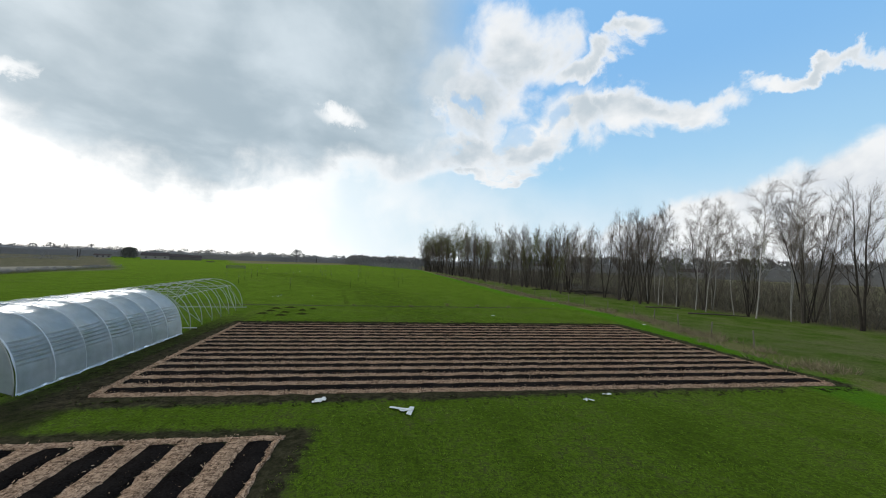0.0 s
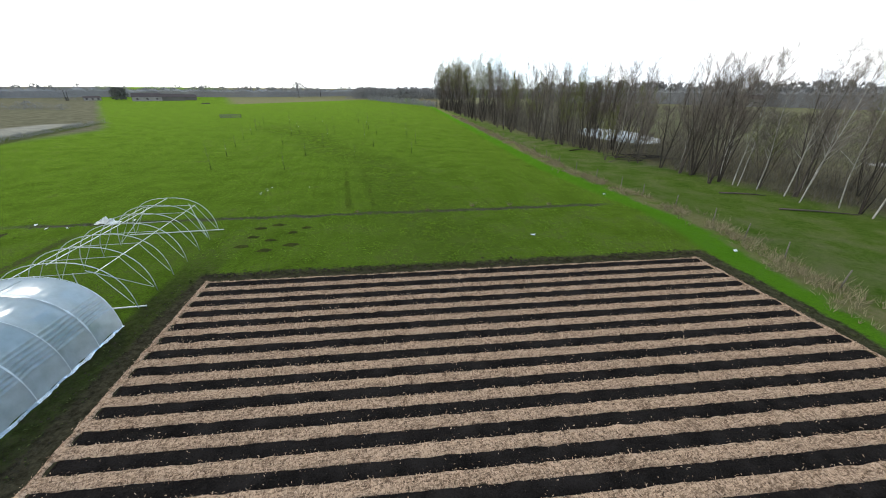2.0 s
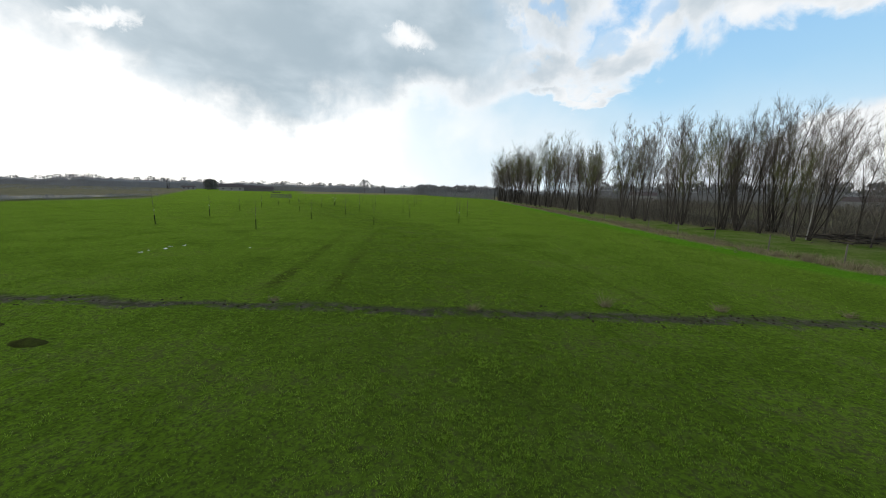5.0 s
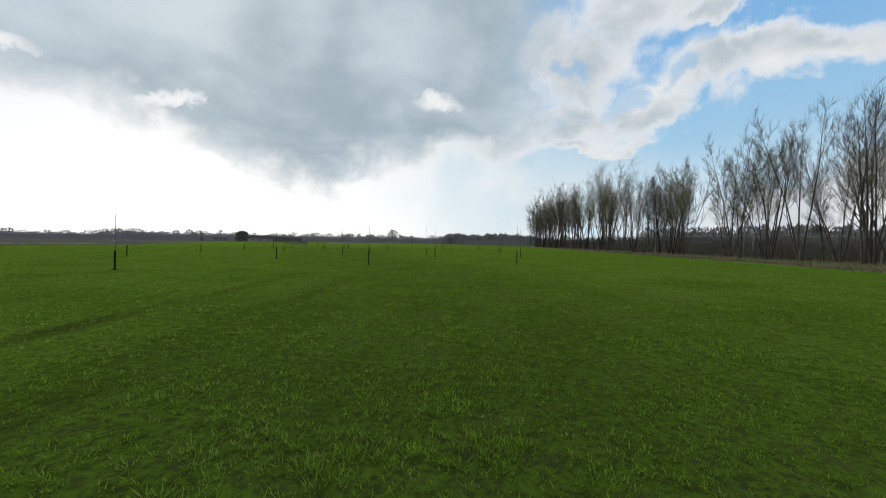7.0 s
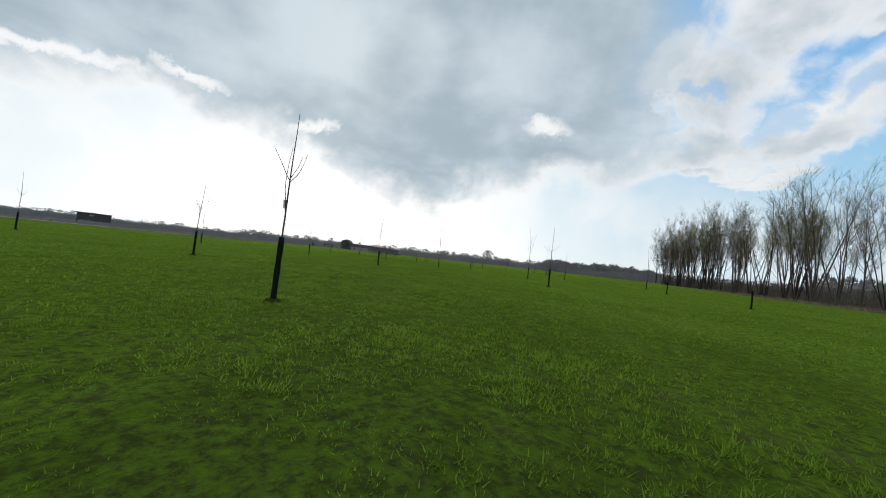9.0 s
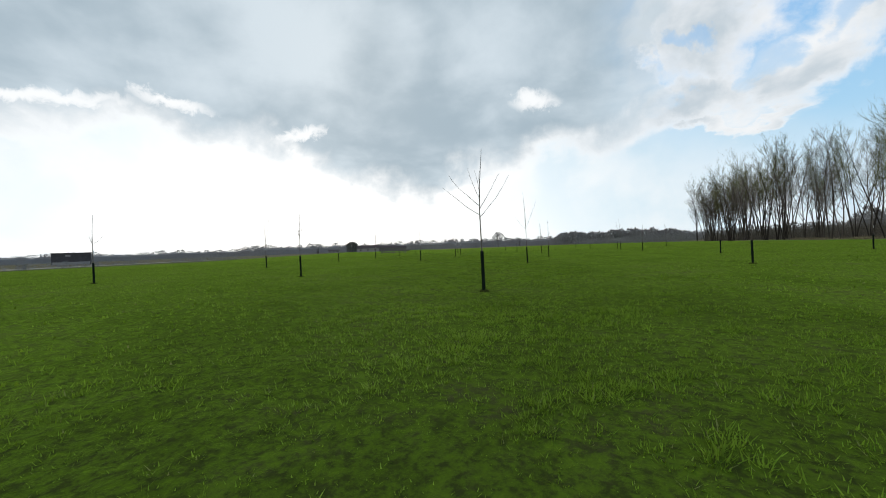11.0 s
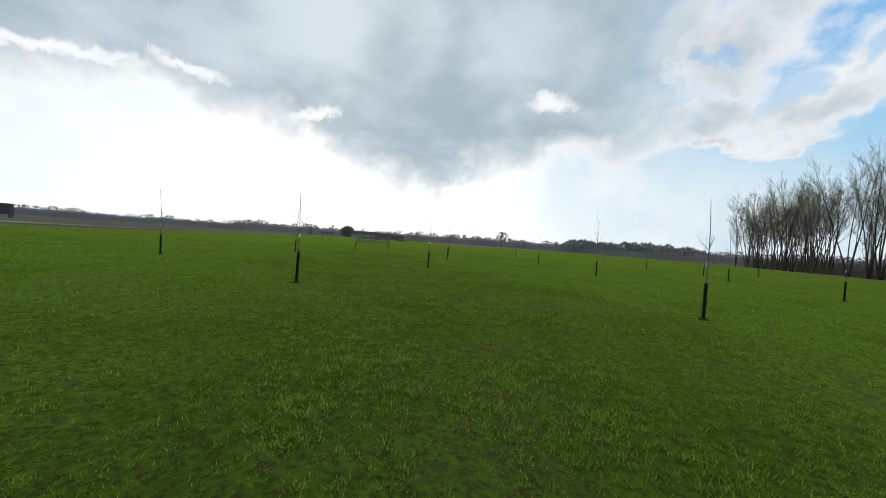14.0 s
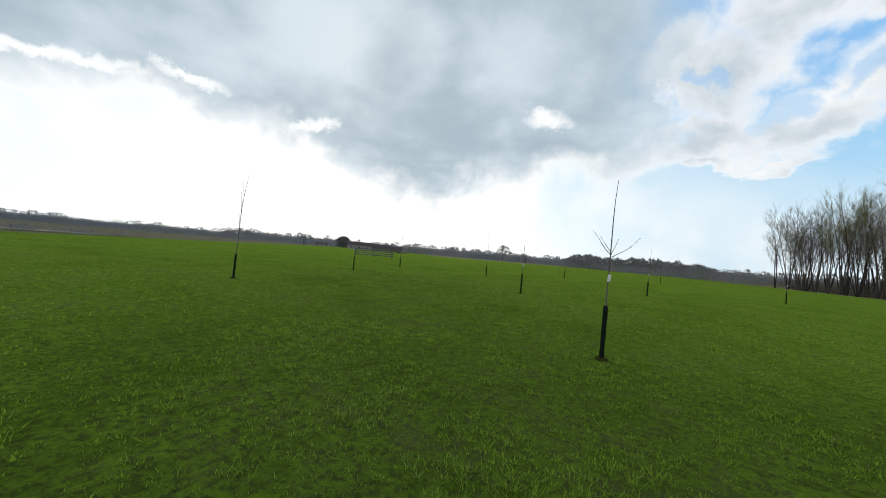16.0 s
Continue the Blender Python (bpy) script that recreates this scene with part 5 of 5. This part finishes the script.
def grass():
    rng = np.random.default_rng(6)
    L = np.array(LANE, float)
    cum = np.concatenate([[0], np.cumsum(np.linalg.norm(np.diff(L, axis=0), axis=1))])
    spots = []
    for count, wide in ((112000, 1.9), (30000, 4.2)):
        s = rng.uniform(0, cum[-1], count)
        spots.append(np.stack([np.interp(s, cum, L[:, 0]) + rng.normal(0, wide, count), np.interp(s, cum, L[:, 1]) + rng.normal(0, wide, count)], 1))
    spots.append(np.stack([rng.uniform(-3.4, 17, 7000), rng.uniform(2.5, 13.5, 7000)], 1))
    spots.append(np.stack([rng.uniform(-20, 15, 14000), rng.uniform(27, 40, 14000)], 1))
    wide_from = sum(len(a) for a in spots)
    spots.append(np.stack([rng.uniform(-62, 15, 118000), rng.uniform(38.5, 118, 118000)], 1))
    pts = np.concatenate(spots)
    broad = np.arange(len(pts)) >= wide_from
    px, py = pts[:, 0], pts[:, 1]
    bu, bv = (px - 1.5) * 0.987 + (py - 20) * 0.162, (py - 20) * 0.987 - (px - 1.5) * 0.162
    keep = ~((np.abs(bu) < 15.0) & (np.abs(bv) < 7.9))
    keep &= ~((np.abs(py - px * 0.19 - 37.4) < 0.45) & (rng.random(len(pts)) < 0.8))
    edge_x = 19.4 - np.clip(py - 36, 0, 20) * 0.29 - np.clip(py - 56, 0, None) * 0.165
    near = np.min(np.hypot(px[:, None] - L[None, :, 0], py[:, None] - L[None, :, 1]), axis=1)
    keep &= ~(broad & ((px > edge_x - 1.0) | (near < 4.0)))
    pts, broad = pts[keep], broad[keep]
    c = np.array([0.55 * noise.noise((x * 0.6, y * 0.6, 2.0)) + 0.55 * noise.noise((x * 2.1, y * 2.1, 5.0)) + 0.55 * noise.noise((x * 5.5, y * 5.5, 9.0)) for x, y in pts])
    h0 = np.array([height(x, y) for x, y in pts])
    ok = c > -0.42
    pts, broad, c, h0 = pts[ok], broad[ok], c[ok], h0[ok]
    size = np.where(broad, 2, np.where(c < -0.1, 4, np.where(c < 0.2, 7, 12)))
    who = np.repeat(np.arange(len(pts)), size)
    n = len(who)
    tall = (0.013 + 0.032 * np.clip(c + 0.30, 0, None))[who] * np.where(broad[who], 1.35, 1.0)
    a, r = rng.uniform(0, 2 * math.pi, n), 0.055 * rng.random(n)
    long_one = rng.random(n) < 0.05
    ln = tall * rng.uniform(0.5, 1.5, n) * np.where(long_one, 1.7, 1.0)
    out = rng.uniform(0.2, 1.6, n) * np.where(long_one, 0.3, 1.0) * np.where(broad[who], 0.5, 1.0)
    wd = rng.uniform(0.0020, 0.0054, n) * np.where(long_one, 0.55, 1.0) * np.where(broad[who], 3.2, 1.0)
    ca, sa = np.cos(a), np.sin(a)
    bx, by, bz = pts[who, 0] + ca * r, pts[who, 1] + sa * r, h0[who] - 0.005
    vs = np.stack([np.stack([bx - sa * wd, by + ca * wd, bz], 1), np.stack([bx + sa * wd, by - ca * wd, bz], 1), np.stack([bx + ca * ln * out, by + sa * ln * out, bz + ln], 1)], 1).reshape(-1, 3)
    fs = np.arange(3 * n).reshape(-1, 3)
    ob = obj("grass", vs, fs, M_GRASS)
    v = vs.reshape(-1, 3, 3)
    lean = v[:, 2] - (v[:, 0] + v[:, 1]) / 2
    lean[:, 2] = 0
    nrm = np.array([0, 0, 1.0]) + lean * 12.0
    nrm /= np.linalg.norm(nrm, axis=1, keepdims=True)
    ob.data.normals_split_custom_set(np.repeat(nrm, 3, axis=0).tolist())
    return tagged(ob, "short spring grass in uneven clumps", "grass", kind="stuff")


grass()


def verge_tufts():
    rng = np.random.default_rng(9)
    m = Mesh()
    for _ in range(5200):
        y = rng.uniform(16, 150)
        x = fence_x(y) + rng.normal(-0.6, 0.7)
        if noise.noise((x * 0.5, y * 0.35, 3.0)) < -0.05:
            continue
        for _ in range(4):
            h = rng.uniform(0.15, 0.55)
            dx, dy = rng.normal(0, 0.25, 2)
            m.spike((x + dx * 0.2, y + dy * 0.2, height(x, y) - 0.02), (x + dx, y + dy, h), 0.012)
    return tagged(m.make("verge_grass", M_STRAW), "tall dead straw-coloured grass along the fence", "grass", kind="stuff")


verge_tufts()


def straw_tuft(x, y, size, seed):
    rng = random.Random(seed)
    m = Mesh()
    for _ in range(90):
        a, o = rng.uniform(0, 6.283), rng.uniform(0.2, 1.0)
        l = size * rng.uniform(0.5, 1.0)
        p = Vector((x + rng.uniform(-0.12, 0.12), y + rng.uniform(-0.12, 0.12), height(x, y) - 0.01))
        m.spike(p, p + Vector((math.cos(a) * o * l, math.sin(a) * o * l, l * rng.uniform(0.25, 0.9))), 0.004)
    return tagged(m.make("straw_tuft", M_STRAW), "tuft of dead straw-coloured grass in the mud", "grass tuft", "straw tufts")


for i, (x, y, q) in enumerate(((0.6, 38.4, 0.75), (-3.2, 37.0, 0.5), (3.9, 38.9, 0.5), (7.5, 39.4, 0.4), (-9.0, 36.2, 0.3))):
    straw_tuft(x, y, q, i)


def weeds():
    """Leafy weeds in the turned earth along the edges of the plots."""
    rng = np.random.default_rng(31)
    vs, fs = [], []
    for _ in range(520):
        edge = rng.integers(0, 9)
        if edge < 6:
            p = main_place(rng.uniform(-14.5, 14.5), 7.0 + abs(rng.normal(0, 0.35)) + 0.1)
        elif edge < 7:
            p = main_place(14.4 + abs(rng.normal(0, 0.4)), rng.uniform(-7, 7))
        elif edge < 8:
            p = main_place(rng.uniform(-14.5, 14.5), -7.3 - abs(rng.normal(0, 0.3)))
        else:
            p = main_place(-14.6 - abs(rng.normal(0, 0.9)), rng.uniform(-7, 7))
        for _ in range(7):
            a, l, r = rng.uniform(0, 6.283), rng.uniform(0.04, 0.11), rng.uniform(0.0, 0.1)
            ca, sa = math.cos(a), math.sin(a)
            b = Vector((p.x + ca * r, p.y + sa * r, height(p.x, p.y)))
            n = len(vs)
            w = l * 0.28
            vs += [tuple(b), tuple(b + Vector((ca * l * 0.6 - sa * w, sa * l * 0.6 + ca * w, l * 0.5))), tuple(b + Vector((ca * l, sa * l, l * 0.45))), tuple(b + Vector((ca * l * 0.6 + sa * w, sa * l * 0.6 - ca * w, l * 0.5)))]
            fs.append((n, n + 1, n + 2, n + 3))
    return tagged(obj("weeds", vs, fs, M_WEED), "dark leafy weeds in turned earth beside the beds", "weeds", kind="stuff")


weeds()


def brush_pile(x, y):
    t = tagged(empty("brush_pile"), "tangled pile of cut branches at the edge of the wood", "brush pile")
    rng = random.Random(77)
    for i in range(40):
        a = rng.uniform(-0.5, 0.5) + (0.2 if i % 3 else 1.2)
        l = rng.uniform(2.0, 5.0)
        cx, cy, z = x + rng.gauss(0, 2.2), y + rng.gauss(0, 1.3), 0.08 + rng.uniform(0, 0.45)
        r = rng.uniform(0.025, 0.07)
        pts = [(cx + math.cos(a) * l * f + rng.uniform(-0.1, 0.1), cy + math.sin(a) * l * f, z + rng.uniform(-0.05, 0.12) + 0.2 * abs(f)) for f in (-0.5, -0.2, 0.1, 0.5)]
        m = Mesh()
        m.tube(pts, [r, r * 0.9, r * 0.7, r * 0.3], 6)
        for _ in range(6):
            q = Vector(pts[rng.randint(1, 3)])
            m.spike(q, q + Vector((rng.uniform(-0.7, 0.7), rng.uniform(-0.7, 0.7), rng.uniform(-0.1, 0.5))), 0.01)
        m.make("branch", M_BARK, t, smooth=True)


brush_pile(26.5, 63.0)
for i, (x, y, a, l) in enumerate(((30.0, 38.6, -0.25, 5.5), (27.5, 44.0, -0.2, 4.0), (19.5, 71.0, 0.5, 3.5))):
    m = Mesh()
    m.tube([(x - math.cos(a) * l / 2, y - math.sin(a) * l / 2, 0.06), (x, y, 0.12), (x + math.cos(a) * l / 2, y + math.sin(a) * l / 2, 0.08)], [0.08, 0.07, 0.03], 7)
    for k in range(5):
        q = Vector((x, y, 0.12)) + Vector((math.cos(a), math.sin(a), 0)) * l * (k / 10 - 0.1)
        m.spike(q, q + Vector((0.3, (-1) ** k * 0.5, 0.35)), 0.012)
    tagged(m.make("fallen_branch", M_BARK, smooth=True), "fallen grey branch lying in rough grass", "branch", "fallen branches")


def clods():
    """Lumps of wet earth along the muddy line and round the plots."""
    rng = np.random.default_rng(41)
    m = Mesh()
    for i in range(1500):
        if i < 330:
            x = rng.uniform(-30, 12)
            y = x * 0.19 + 37.4 + rng.normal(0, 0.30) + 0.5 * noise.noise((x * 0.35, 2.0, 0))
        else:
            side = rng.integers(0, 3)
            p = main_place(rng.uniform(-14.6, 14.6), 7.1 + abs(rng.normal(0, 0.3))) if side == 0 else main_place(rng.uniform(-14.6, 14.6), -7.2 - abs(rng.normal(0, 0.25))) if side == 1 else main_place(-14.5 - abs(rng.normal(0, 0.8)), rng.uniform(-7, 7))
            x, y = p.x, p.y
        r = rng.uniform(0.018, 0.055)
        if i >= 330 and side == 0:
            r = rng.uniform(0.03, 0.12)
        z = height(x, y)
        n = len(m.v)
        a0 = rng.uniform(0, 6.28)
        for k in range(5):
            a = a0 + 6.283 * k / 5
            q = r * rng.uniform(0.7, 1.3)
            m.v.append((x + math.cos(a) * q, y + math.sin(a) * q, z - 0.005))
        m.v.append((x + rng.normal(0, r * 0.2), y + rng.normal(0, r * 0.2), z + r * rng.uniform(0.5, 0.9)))
        m.f += [(n + k, n + (k + 1) % 5, n + 5) for k in range(5)]
    return tagged(m.make("clods", M_CLOD), "scattered lumps of wet dark earth", "earth", kind="stuff")


clods()
